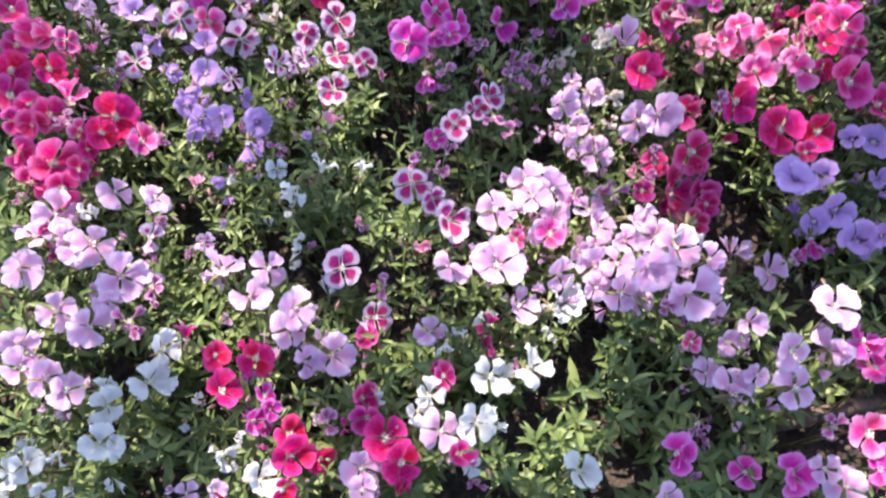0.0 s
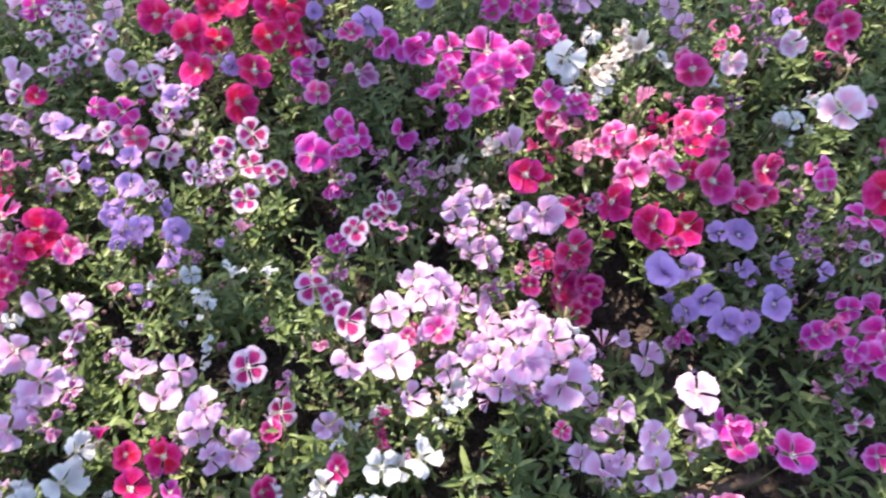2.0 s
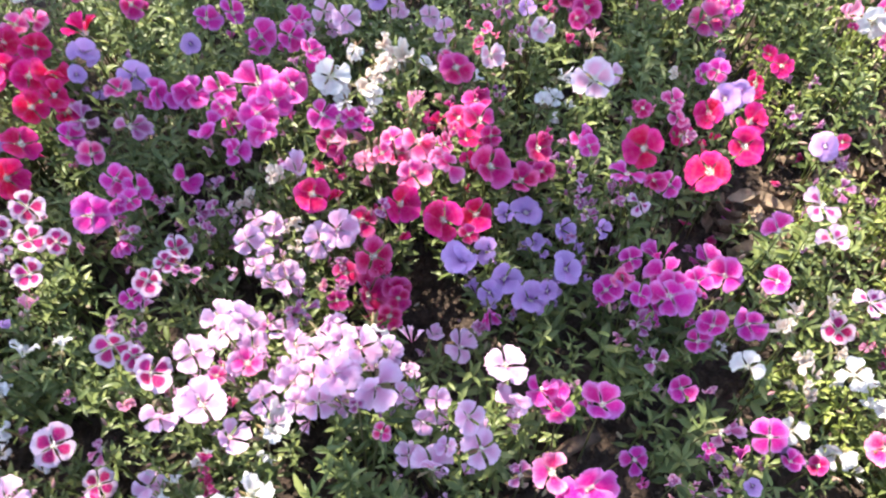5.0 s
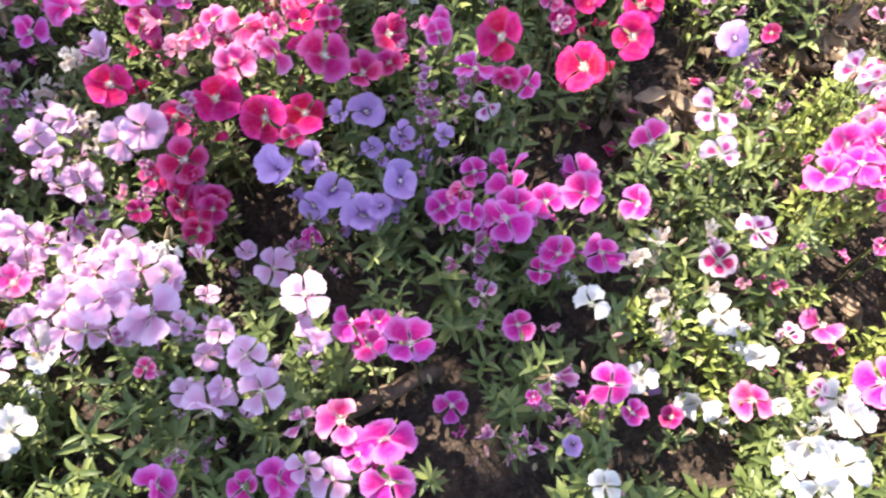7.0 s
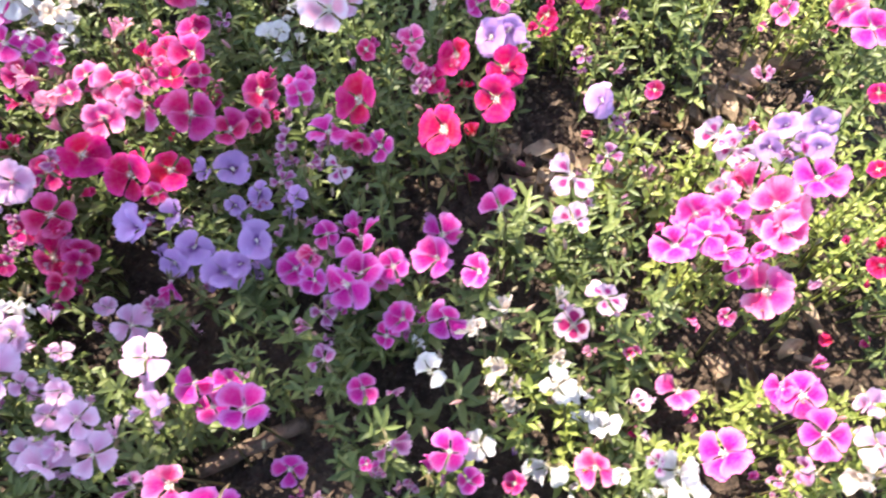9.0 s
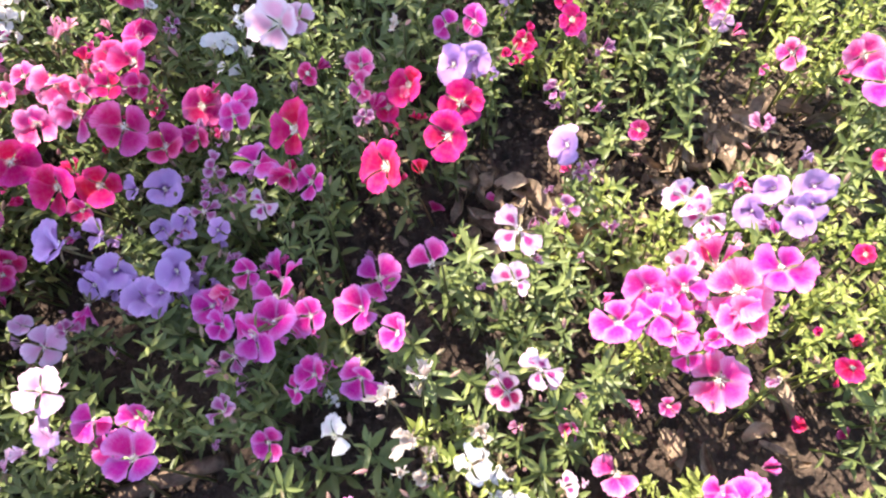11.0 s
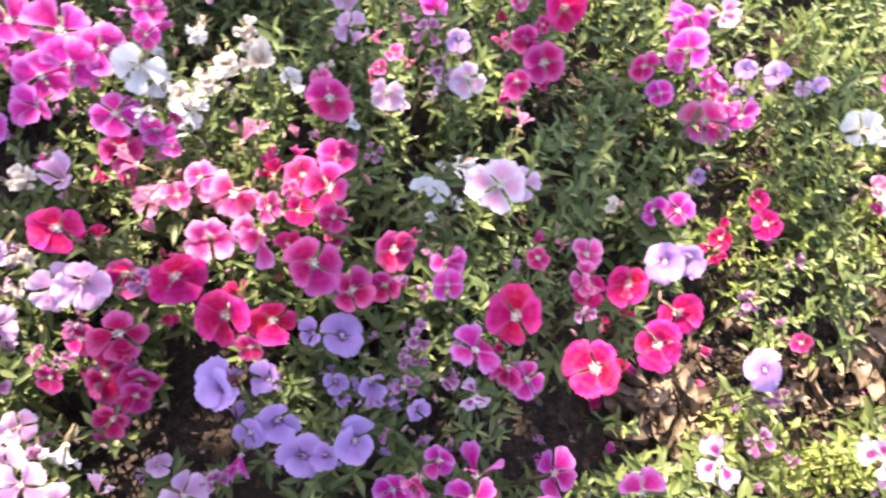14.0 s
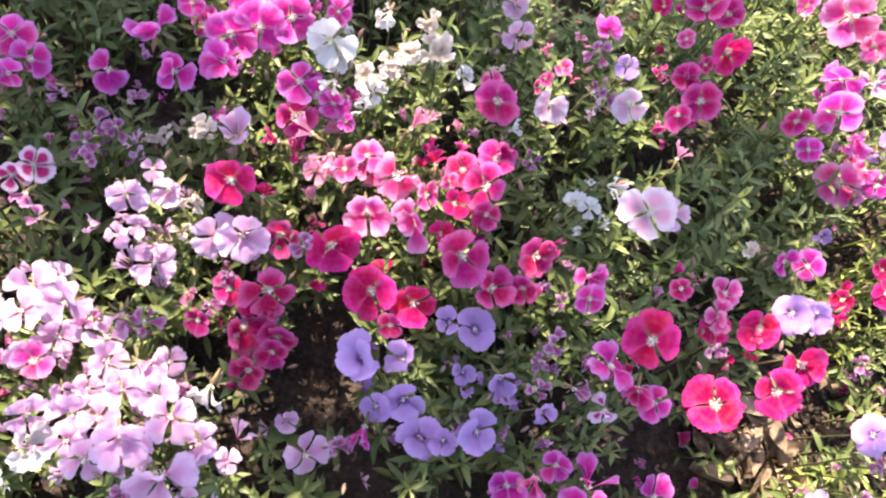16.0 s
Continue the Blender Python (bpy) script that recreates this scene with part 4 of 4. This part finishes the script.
plant("K", [(1.144, 0.731, 0.194, 3.8), (1.141, 0.785, 0.189, 1.6), (1.114, 0.671, 0.190, 2.7)])
plant("P", [(1.116, 0.649, 0.182, 2.7)])
plant("K", [(1.115, 0.494, 0.123, 3.1, "d")])
plant("D", [(1.070, 0.703, 0.199, 1.6)])
plant("V", [(1.122, 0.453, 0.172, 4.0), (1.104, 0.439, 0.157, 4.1), (1.120, 0.398, 0.214, 3.1), (1.160, 0.435, 0.163, 3.8), (1.178, 0.464, 0.140, 4.2)])
plant("T", [(1.070, 0.263, 0.198, 2.5)])
plant("P", [(1.076, 0.141, 0.182, 4.4), (1.067, 0.105, 0.183, 3.8)])
plant("K", [(1.126, 0.870, 0.189, 2.4)])
plant("K", [(1.187, 0.611, 0.164, 3.2), (1.258, 0.596, 0.166, 4.7)])
plant("R", [(1.240, 0.732, 0.185, 3.2)])
plant("T", [(1.157, 0.552, 0.111, 3.6)])
plant("R", [(1.239, 0.471, 0.170, 2.2)])
plant("R", [(1.131, 0.265, 0.205, 2.5), (1.169, 0.362, 0.211, 2.0)])
plant("R", [(1.179, 0.871, 0.181, 4.1), (1.169, 0.841, 0.181, 2.1)])
plant("X", [(1.263, 0.551, 0.179, 5.5)])

BLOOMS = np.array([tuple(p) for _, bl in PLANTS for p, _, _ in bl])


def canopy(x, y):
    """Height of the leaves at a spot: a little under the flowers round it."""
    d2 = (BLOOMS[:, 0] - x) ** 2 + (BLOOMS[:, 1] - y) ** 2
    w = np.exp(-d2 / 0.0032)
    return float((w @ BLOOMS[:, 2] + 0.05 * 0.17) / (w.sum() + 0.05))


BASES = []
for kind, bl in PLANTS:
    c = sum((p for p, _, _ in bl), Vector()) / len(bl)
    BASES.append((c.x + rnd.gauss(0, 0.01), c.y + 0.015 + rnd.gauss(0, 0.01)))
BASES = np.array(BASES)
OWNER_OF = np.array([i for i, (_, bl) in enumerate(PLANTS) for _ in bl])


def shoots():
    """Leafy shoots all over the bed, each given to the plant whose flower stands nearest."""
    given = [[] for _ in PLANTS]
    pitch = 0.0265
    for j in range(int(1.5 / pitch)):
        for i in range(int(2.25 / pitch)):
            x, y = -0.80 + (i + rnd.random()) * pitch, -0.08 + (j + rnd.random()) * pitch
            edge = min(x + 0.80, 1.45 - x, y + 0.08, 1.42 - y)
            if edge < 0.06 + 0.10 * noise.noise(Vector((x * 5, y * 5, 9.0))):
                continue
            d = np.hypot(BARE[:, 0] - x, BARE[:, 1] - y) / BARE[:, 2]
            lush = (np.hypot(LEAFY[:, 0] - x, LEAFY[:, 1] - y) / LEAFY[:, 2]).min() < 1
            if d.min() < rnd.uniform(0.75, 1.15) * (0.6 if lush else 1):
                continue
            if not lush and noise.noise(Vector((x * 13, y * 13, 4.0))) < -0.16 + rnd.uniform(-0.1, 0.1):
                continue
            near = np.hypot(BLOOMS[:, 0] - x, BLOOMS[:, 1] - y)
            k = int(near.argmin())
            if not lush and near[k] > 0.16 and (0 < x < 1.1) and y < 0.9 and rnd.random() < 0.5:
                continue
            given[OWNER_OF[k]].append((x, y, near[k]))
    return given


LEAF_VARIANTS = []
for i in range(6):
    pts = leaf_points(Vector(), Vector((1, 0, 0)), Vector((0, 0, 1)), 1.0, rnd.uniform(0.2, 0.3), rnd.uniform(0.0, 0.3))
    LEAF_VARIANTS.append((mesh_of("leaf", pts, LEAF_FACES, LEAF), mesh_of("leaf", pts, LEAF_FACES, LEAF_YELLOW_SUNLIT)))


# the dead stick lies from here to here, and nothing leafy grows over it
STICK = (Vector((0.403, 0.248, 0.026)), Vector((0.533, 0.271, 0.036)))


def over_stick(x, y):
    along = (x - STICK[0].x) / (STICK[1].x - STICK[0].x)
    return -0.1 < along < 1.05 and -0.085 < y - STICK[0].lerp(STICK[1], along).y < 0.016


def build_plant(index, kind, bl, spots):
    x0, y0 = BASES[index]
    root = new("godetia_plant")
    root.location = (x0, y0, 0)
    tagged(root, "godetia plant with " + WORDS[kind] + " flowers in soil", "flower plant", "godetia plants in the bed")
    origin = Vector((x0, y0, 0))
    green, yellow, singles = ([], []), ([], []), []
    for p, width, face in bl:
        foot = flower(kind, p - origin, width, face, root, p)
        lean = min(0.5, 0.04 / max(0.01, math.hypot(foot.x, foot.y)))
        base = Vector((foot.x * (1 - lean) + rnd.gauss(0, 0.008), foot.y * (1 - lean) + rnd.gauss(0, 0.008), -0.012))
        pts = bow(base, foot, Vector((0, 0, 0.04)), 6)
        stem_v, stem_f = [], []
        tube(stem_v, stem_f, pts, [0.0019, 0.0017, 0.0015, 0.0013, 0.0011, 0.0010], 4)
        part("stem", mesh_of("stem", stem_v, stem_f, STEM), None, root)
        if (np.hypot(BARE[:, 0] - pts[3].x - x0, BARE[:, 1] - pts[3].y - y0) / BARE[:, 2]).min() < 0.9 and rnd.random() < 0.4:
            continue
        spots.append((pts[3].x + x0 + rnd.gauss(0, 0.008), pts[3].y + y0 + rnd.gauss(0, 0.008), 0.01))
    if len(bl) >= 3 and kind in "RDPMVXWK":
        for p, width, face in rnd.sample(bl, int(len(bl) * (0.34 if kind in "PVM" else 0.25))):
            at = p + Vector((rnd.uniform(-1, 1) * width * 0.7, rnd.uniform(-0.4, 1) * width * 0.7, -rnd.uniform(0.028, 0.05)))
            foot = flower(kind, at - origin, width * rnd.uniform(0.6, 0.85), rnd.choice("ccud"), root, at)
            stem_v, stem_f = [], []
            tube(stem_v, stem_f, bow(Vector((foot.x * 0.85, foot.y * 0.85, -0.012)), foot, Vector((0, 0, 0.04)), 5), [0.002, 0.0018, 0.0016, 0.0014, 0.0012], 4)
            part("stem", mesh_of("stem", stem_v, stem_f, STEM), None, root)
    for x, y, near in spots:
        if over_stick(x, y):
            continue
        pale = any(math.hypot(a - x, b - y) < r * rnd.uniform(0.7, 1.2) for a, b, r in YELLOW_SUNLIT_PLACES)
        leaf_v, leaf_f = yellow if pale else green
        h = canopy(x, y) * rnd.uniform(0.58, 0.93)
        if near > 0.07:
            h *= rnd.uniform(0.72, 1.0)
        top = Vector((x, y, h)) - origin
        lean = min(0.28, 0.025 / max(0.01, math.hypot(top.x, top.y)))
        base = Vector((top.x * (1 - lean) + rnd.gauss(0, 0.006), top.y * (1 - lean) + rnd.gauss(0, 0.006), -0.010))
        pts = bow(base, top, Vector((rnd.gauss(0, 0.008), rnd.gauss(0, 0.008), 0.02)), 6)
        tube(leaf_v, leaf_f, pts, [0.0018, 0.0016, 0.0014, 0.0013, 0.0011, 0.0009], 3)
        count = rnd.randint(12, 17)
        turn = rnd.uniform(0, 6.3)
        size = rnd.uniform(0.020, 0.038) * (0.62 if pale else 1.0)
        for k in range(count):
            s = 0.20 + 0.80 * (k / (count - 1)) ** 0.65
            f = s * 5
            i = min(int(f), 4)
            at = pts[i].lerp(pts[i + 1], f - i)
            a = turn + k * 2.4 + rnd.gauss(0, 0.25)
            rise = 0.25 + 0.75 * s * rnd.uniform(0.4, 1.1)
            way = Vector((math.cos(a), math.sin(a), rise)).normalized()
            length = size * (1.0 - 0.35 * max(0, s - 0.75) / 0.25) * rnd.uniform(0.75, 1.2)
            wide = length * rnd.uniform(0.21, 0.33) * (1.3 if pale else 1.0)
            if k >= count - 4 and near < 0.06 and rnd.random() < 0.5 and len(singles) < 4:
                singles.append((at, way, length, pale))
                continue
            b = len(leaf_v)
            leaf_v += leaf_points(at, way, Vector((rnd.gauss(0, 0.35), rnd.gauss(0, 0.35), 1)), length, wide, rnd.uniform(0.05, 0.45))
            leaf_f += [tuple(b + q for q in face) for face in LEAF_FACES]
    for (leaf_v, leaf_f), skin, words in ((green, LEAF, "narrow green lance-shaped leaves"), (yellow, LEAF_YELLOW_SUNLIT, "small yellow-green leaves, in part coloured as sunlit")):
        if leaf_v:
            tagged(part("foliage", mesh_of("foliage", leaf_v, leaf_f, skin), None, root, words), kind="stuff")
    for at, way, length, pale in singles:
        m = Matrix.Translation(at) @ way.to_track_quat("X", "Z").to_matrix().to_4x4()
        m = m @ Matrix.Rotation(rnd.gauss(0, 0.4), 4, "X") @ Matrix.Diagonal((length, length * rnd.uniform(0.8, 1.1), length, 1))
        part("leaf", rnd.choice(LEAF_VARIANTS)[1 if pale else 0], None, root, "", m)
    for _ in range(int(1.5 * len(bl)) if len(bl) > 1 else 0):
        p, width, _ = rnd.choice(bl)
        at = p - origin + Vector((rnd.gauss(0, 0.02), rnd.gauss(0, 0.02), rnd.uniform(-0.040, -0.012)))
        m = Matrix.Translation(at) @ Euler((rnd.gauss(0.3, 0.6), rnd.gauss(0, 0.6), rnd.uniform(0, 6))).to_matrix().to_4x4() @ Matrix.Scale(rnd.uniform(0.010, 0.019), 4)
        part("spent_flower", rnd.choice(SPENT["T" if kind in "DMXBNV" and rnd.random() < 0.4 else kind]), None, root, "half-closed fading flower", m)
    for _ in range(min(9, 2 + len(bl))):
        p, width, _ = rnd.choice(bl)
        at = p - origin + Vector((rnd.gauss(0, 0.018), rnd.gauss(0, 0.018), rnd.uniform(-0.035, -0.012)))
        m = Matrix.Translation(at) @ Euler((rnd.gauss(0, 0.5), rnd.gauss(0, 0.5), 0)).to_matrix().to_4x4() @ Matrix.Scale(rnd.uniform(0.006, 0.010), 4)
        part("bud", BUD, None, root, "pointed closed pink bud", m)


for index, ((kind, bl), spots) in enumerate(zip(PLANTS, shoots())):
    build_plant(index, kind, bl, spots)

# ---- things on the soil ----


def dry_leaf(x, y, z, length, turn, tilt, skin=DRY):
    verts, faces = [], []
    n = 8
    bend, roll, wide = rnd.uniform(-0.7, 0.7), rnd.uniform(0.3, 1.3), rnd.uniform(0.12, 0.24)
    for i in range(n):
        s = i / (n - 1)
        half = wide * math.sin(math.pi * min(0.97, s * 0.92 + 0.06)) ** 0.8 * rnd.uniform(0.75, 1.15)
        for k in (-1, -0.5, 0, 0.5, 1):
            verts.append((s - 0.5, half * k + bend * (s - 0.5) ** 2, roll * 0.35 * abs(k) ** 1.6 + 0.14 * math.sin(4 * s + k + 6 * bend) + rnd.uniform(-0.02, 0.02)))
    for i in range(n - 1):
        for k in range(4):
            a = i * 5 + k
            faces.append((a, a + 1, a + 6, a + 5))
    ob = new("dry_leaf", mesh_of("dry_leaf", verts, faces, skin))
    ob.matrix_world = pose(x, y, z, tilt, tilt * 0.6, turn) @ Matrix.Scale(length, 4)
    tagged(ob, "curled tan dry leaf fallen on the soil", "dry leaf", "dry leaves on the soil")


# a forked pair of large pale leaves, and the heap round it
dry_leaf(0.906, 0.531, 0.026, 0.070, 115, 12, DRY_PALE)
dry_leaf(0.870, 0.514, 0.024, 0.075, 60, 10, DRY_PALE)
HEAP = [(0.905, 0.530), (0.868, 0.516), (0.893, 0.494), (0.950, 0.488), (0.927, 0.470), (0.927, 0.510), (0.850, 0.531), (0.969, 0.445), (1.079, 0.527), (1.066, 0.550), (0.836, 0.557), (0.888, 0.473), (0.915, 0.498), (1.131, 0.576), (1.145, 0.546), (1.115, 0.600), (1.168, 0.587), (1.165, 0.626), (1.257, 0.633), (1.276, 0.600), (1.189, 0.582), (1.155, 0.535), (0.854, 0.560), (1.022, 0.235), (1.112, 0.236), (0.895, 0.507), (0.923, 0.504), (0.945, 0.488), (0.874, 0.530), (0.981, 0.500), (0.909, 0.476), (0.856, 0.514)]
for x, y in HEAP:
    for k in range(4):
        dry_leaf(x + rnd.gauss(0, 0.016), y + rnd.gauss(0, 0.016), 0.016 + 0.004 * k, rnd.uniform(0.022, 0.052), rnd.uniform(0, 360), rnd.uniform(-35, 35), rnd.choice((DRY, DRY_PALE, DRY_PALE)))
for _ in range(50):
    x, y = rnd.gauss(1.08, 0.15), rnd.gauss(0.60, 0.09)
    dry_leaf(x, y, 0.014 + rnd.random() * 0.008, rnd.uniform(0.014, 0.034), rnd.uniform(0, 360), rnd.uniform(-50, 50))
for x, y in ((0.80, 0.49), (0.70, 0.17), (0.90, 0.20), (1.02, 0.25), (1.15, 0.24), (0.08, 0.62), (0.24, 0.26), (0.65, 0.28), (1.21, 0.24)):
    for _ in range(3):
        dry_leaf(x + rnd.gauss(0, 0.03), y + rnd.gauss(0, 0.03), 0.012, rnd.uniform(0.014, 0.032), rnd.uniform(0, 360), rnd.uniform(-25, 25))


def fallen_petal(x, y, kind):
    ob = new("fallen_petal", rnd.choice(PETALS[kind, 0]))
    ob.matrix_world = pose(x, y, 0.016, rnd.uniform(-25, 25), rnd.uniform(-10, 40), rnd.uniform(0, 360)) @ Matrix.Scale(rnd.uniform(0.014, 0.022), 4)
    tagged(ob, "wilted " + WORDS[kind].split(" with")[0] + " petal fallen on the soil", "petal", "petals fallen on the soil")


for x, y, kind in ((0.80, 0.52, "D"), (0.83, 0.47, "M"), (0.78, 0.53, "D"), (0.94, 0.60, "D"), (0.96, 0.52, "M"), (0.92, 0.53, "D"), (1.02, 0.60, "D"),
                   (1.15, 0.57, "M"), (1.17, 0.56, "M"), (0.75, 0.19, "V"), (0.66, 0.19, "T"), (0.90, 0.19, "D"), (1.20, 0.23, "D"), (1.14, 0.24, "R"), (0.87, 0.54, "M")):
    fallen_petal(x + rnd.gauss(0, 0.008), y + rnd.gauss(0, 0.008), kind)


def stick(a, b, radius):
    verts, faces = [], []
    a, b = Vector(a), Vector(b)
    pts = [a.lerp(b, i / 7) + Vector((rnd.gauss(0, 0.0012), rnd.gauss(0, 0.0018), rnd.gauss(0, 0.001))) for i in range(8)]
    tube(verts, faces, pts, [radius * rnd.uniform(0.94, 1.06) for _ in pts], 8)
    ob = new("stick", mesh_of("stick", verts, faces, BARK))
    tagged(ob, "brown dead stick lying on the soil", "stick")


stick(*STICK, 0.0098)

# ---- the unseen tree whose crown throws the dappled shade ----
# Spots on the bed kept sunlit by leaving crown leaves out: x, y, radius.
FLECKS_A = [(-0.415, 0.345, 0.027), (-0.410, 0.276, 0.027), (-0.409, 0.432, 0.032), (-0.374, 0.691, 0.031), (-0.348, 0.589, 0.030), (-0.320, 0.542, 0.020), (-0.271, 0.622, 0.029), (-0.264, 0.398, 0.052), (-0.243, 0.345, 0.035), (-0.198, 0.192, 0.017), (-0.188, 0.248, 0.024), (-0.144, 0.160, 0.029), (-0.139, 0.327, 0.036), (-0.129, 0.645, 0.029), (-0.114, 0.193, 0.023), (-0.112, 0.697, 0.037), (-0.063, 0.467, 0.032), (-0.059, 0.620, 0.042), (0.029, 0.233, 0.029), (0.073, 0.205, 0.022), (0.087, 0.405, 0.058), (0.110, 0.470, 0.055), (0.120, 0.285, 0.038), (0.137, 0.453, 0.026), (0.148, 0.437, 0.034), (0.151, 0.333, 0.025), (0.191, 0.603, 0.032), (0.200, 0.524, 0.020), (0.200, 0.555, 0.047), (0.208, 0.790, 0.042)]
FLECKS_B = [(0.218, 0.586, 0.026), (0.220, 0.392, 0.034), (0.237, 0.532, 0.030), (0.250, 0.552, 0.034), (0.256, 0.400, 0.021), (0.263, 0.412, 0.025), (0.285, 0.422, 0.021), (0.302, 0.807, 0.038), (0.358, 0.587, 0.023), (0.373, 0.593, 0.032), (0.377, 0.627, 0.023), (0.377, 0.684, 0.041), (0.393, 0.314, 0.027), (0.393, 0.378, 0.023), (0.398, 0.830, 0.039), (0.399, 0.682, 0.035), (0.405, 0.632, 0.034), (0.417, 0.293, 0.022), (0.430, 0.666, 0.065), (0.432, 0.195, 0.032), (0.435, 0.532, 0.020), (0.445, 0.329, 0.029), (0.463, 0.300, 0.020), (0.465, 0.172, 0.021), (0.545, 0.810, 0.029), (0.578, 0.598, 0.016), (0.612, 0.261, 0.017), (0.626, 0.850, 0.037), (0.640, 0.707, 0.024)]
FLECKS_C = [(0.663, 0.794, 0.032), (0.679, 0.714, 0.025), (0.742, 0.216, 0.025), (0.755, 0.151, 0.021), (0.768, 0.153, 0.022), (0.772, 0.220, 0.042), (0.790, 0.499, 0.043), (0.796, 0.214, 0.029), (0.821, 0.215, 0.028), (0.821, 0.488, 0.028), (0.834, 0.587, 0.017), (0.844, 0.087, 0.035), (0.850, 0.513, 0.029), (0.856, 0.586, 0.023), (0.864, 0.477, 0.016), (0.866, 1.009, 0.044), (0.878, 0.438, 0.034), (0.884, 0.116, 0.028), (0.892, 0.901, 0.050), (0.893, 0.810, 0.026), (0.904, 1.038, 0.070), (0.909, 0.702, 0.039), (0.910, 0.576, 0.026), (0.911, 0.196, 0.022), (0.915, 0.296, 0.045), (0.916, 0.592, 0.022), (0.919, 0.632, 0.039), (0.929, 0.530, 0.020)]
FLECKS_D = [(0.213, 0.429, 0.024), (0.138, 0.406, 0.028), (0.250, 0.407, 0.024), (0.190, 0.383, 0.022), (0.252, 0.416, 0.028), (0.240, 0.704, 0.025), (0.163, 0.825, 0.040), (0.961, 0.419, 0.029), (0.981, 0.366, 0.056), (1.002, 0.138, 0.057), (1.021, 0.427, 0.029), (1.026, 0.272, 0.043), (1.044, 0.243, 0.037), (1.061, 0.530, 0.040), (1.064, 0.341, 0.058), (1.069, 0.563, 0.039), (1.073, 0.122, 0.037), (1.096, 0.503, 0.031), (1.112, 0.586, 0.048), (1.119, 0.734, 0.044), (1.124, 0.386, 0.034), (1.138, 0.563, 0.037), (1.141, 0.591, 0.029), (1.180, 0.420, 0.032), (1.195, 0.533, 0.056), (1.217, 0.747, 0.040), (1.223, 0.697, 0.039)]


def shade_tree():
    root = new("shade_tree")
    root.location = (-2.0, 4.6, 0)
    origin = Vector(root.location)
    tagged(root, "unseen leafy garden tree shading the flower bed", "tree")
    verts, faces = [], []
    tube(verts, faces, [Vector((0, 0, -0.1)), Vector((0.02, 0, 0.5)), Vector((0.1, -0.15, 1.5)), Vector((0.3, -0.5, 2.6)), Vector((0.6, -0.9, 3.6))], [0.2, 0.15, 0.13, 0.10, 0.06], 10)
    part("trunk", mesh_of("trunk", verts, faces, BARK), None, root)
    flecks = np.array(FLECKS_A + FLECKS_B + FLECKS_C + FLECKS_D)
    leaf_v, leaf_f = [], []
    for _ in range(9):
        goal = Vector((rnd.uniform(-1.6, 0.6), rnd.uniform(1.2, 2.9), rnd.uniform(1.9, 2.8))) - origin
        verts, faces = [], []
        tube(verts, faces, bow(Vector((0.1, -0.15, 1.5)), goal, Vector((0, 0, 0.3)), 6), [0.05, 0.04, 0.03, 0.022, 0.015, 0.006], 6)
        part("limb", mesh_of("limb", verts, faces, BARK), None, root)
    made = 0
    while made < 2900:
        # a spot on the bed, and a leaf somewhere up the sun's ray over it
        x, y, z = rnd.gauss(0.35, 0.62), rnd.gauss(0.58, 0.52), rnd.uniform(1.7, 3.0)
        # extra leaves, put over parts of the bed to deepen their shade
        if made % 14 == 3:
            x, y = rnd.uniform(0.44, 0.76), rnd.uniform(0.42, 0.76)
        if made % 30 == 11:
            x, y = rnd.uniform(-0.75, -0.38), rnd.uniform(0.6, 1.0)
        if made % 12 == 7:
            x, y = rnd.uniform(-0.35, 0.6), rnd.uniform(0.05, 0.32)
        if made % 24 == 0:
            x, y = rnd.uniform(0.26, 0.42), rnd.uniform(0.42, 0.54)
        if made % 24 == 13:
            x, y = rnd.uniform(-0.15, 0.35), rnd.uniform(0.78, 1.05)
        if made % 18 == 5:
            x, y = rnd.uniform(-0.12, 0.26), rnd.uniform(0.55, 0.82)
        if made % 18 == 9:
            x, y = rnd.uniform(0.60, 0.95), rnd.uniform(0.70, 0.98)
        size = rnd.uniform(0.022, 0.050)
        d = np.hypot(flecks[:, 0] - x, flecks[:, 1] - y) - flecks[:, 2] * rnd.uniform(0.95, 1.3)
        made += 1
        # leaves dropped to let more sun onto these sides of the bed
        if x > 0.95 and rnd.random() < 0.70 or x > 0.72 and rnd.random() < 0.30 or y > 0.80 and rnd.random() < 0.08 or x < 0.12 and rnd.random() < 0.22:
            continue
        if d.min() < size * 0.4:
            continue
        c = Vector((x, y, 0.19)) + SUN * ((z - 0.19) / SUN.z)
        way = Vector((rnd.gauss(0, 1), rnd.gauss(0, 1), rnd.gauss(-0.3, 0.4)))
        b = len(leaf_v)
        leaf_v += leaf_points(c - origin - way.normalized() * size, way, Vector((rnd.gauss(0, 0.6), rnd.gauss(0, 0.6), 1)), size * 2, size * 1.5, 0.15)
        leaf_f += [tuple(b + q for q in face) for face in LEAF_FACES]
    tagged(part("crown", mesh_of("crown", leaf_v, leaf_f, LEAF_TREE), None, root, "loose green crown with gaps"), kind="stuff")


shade_tree()
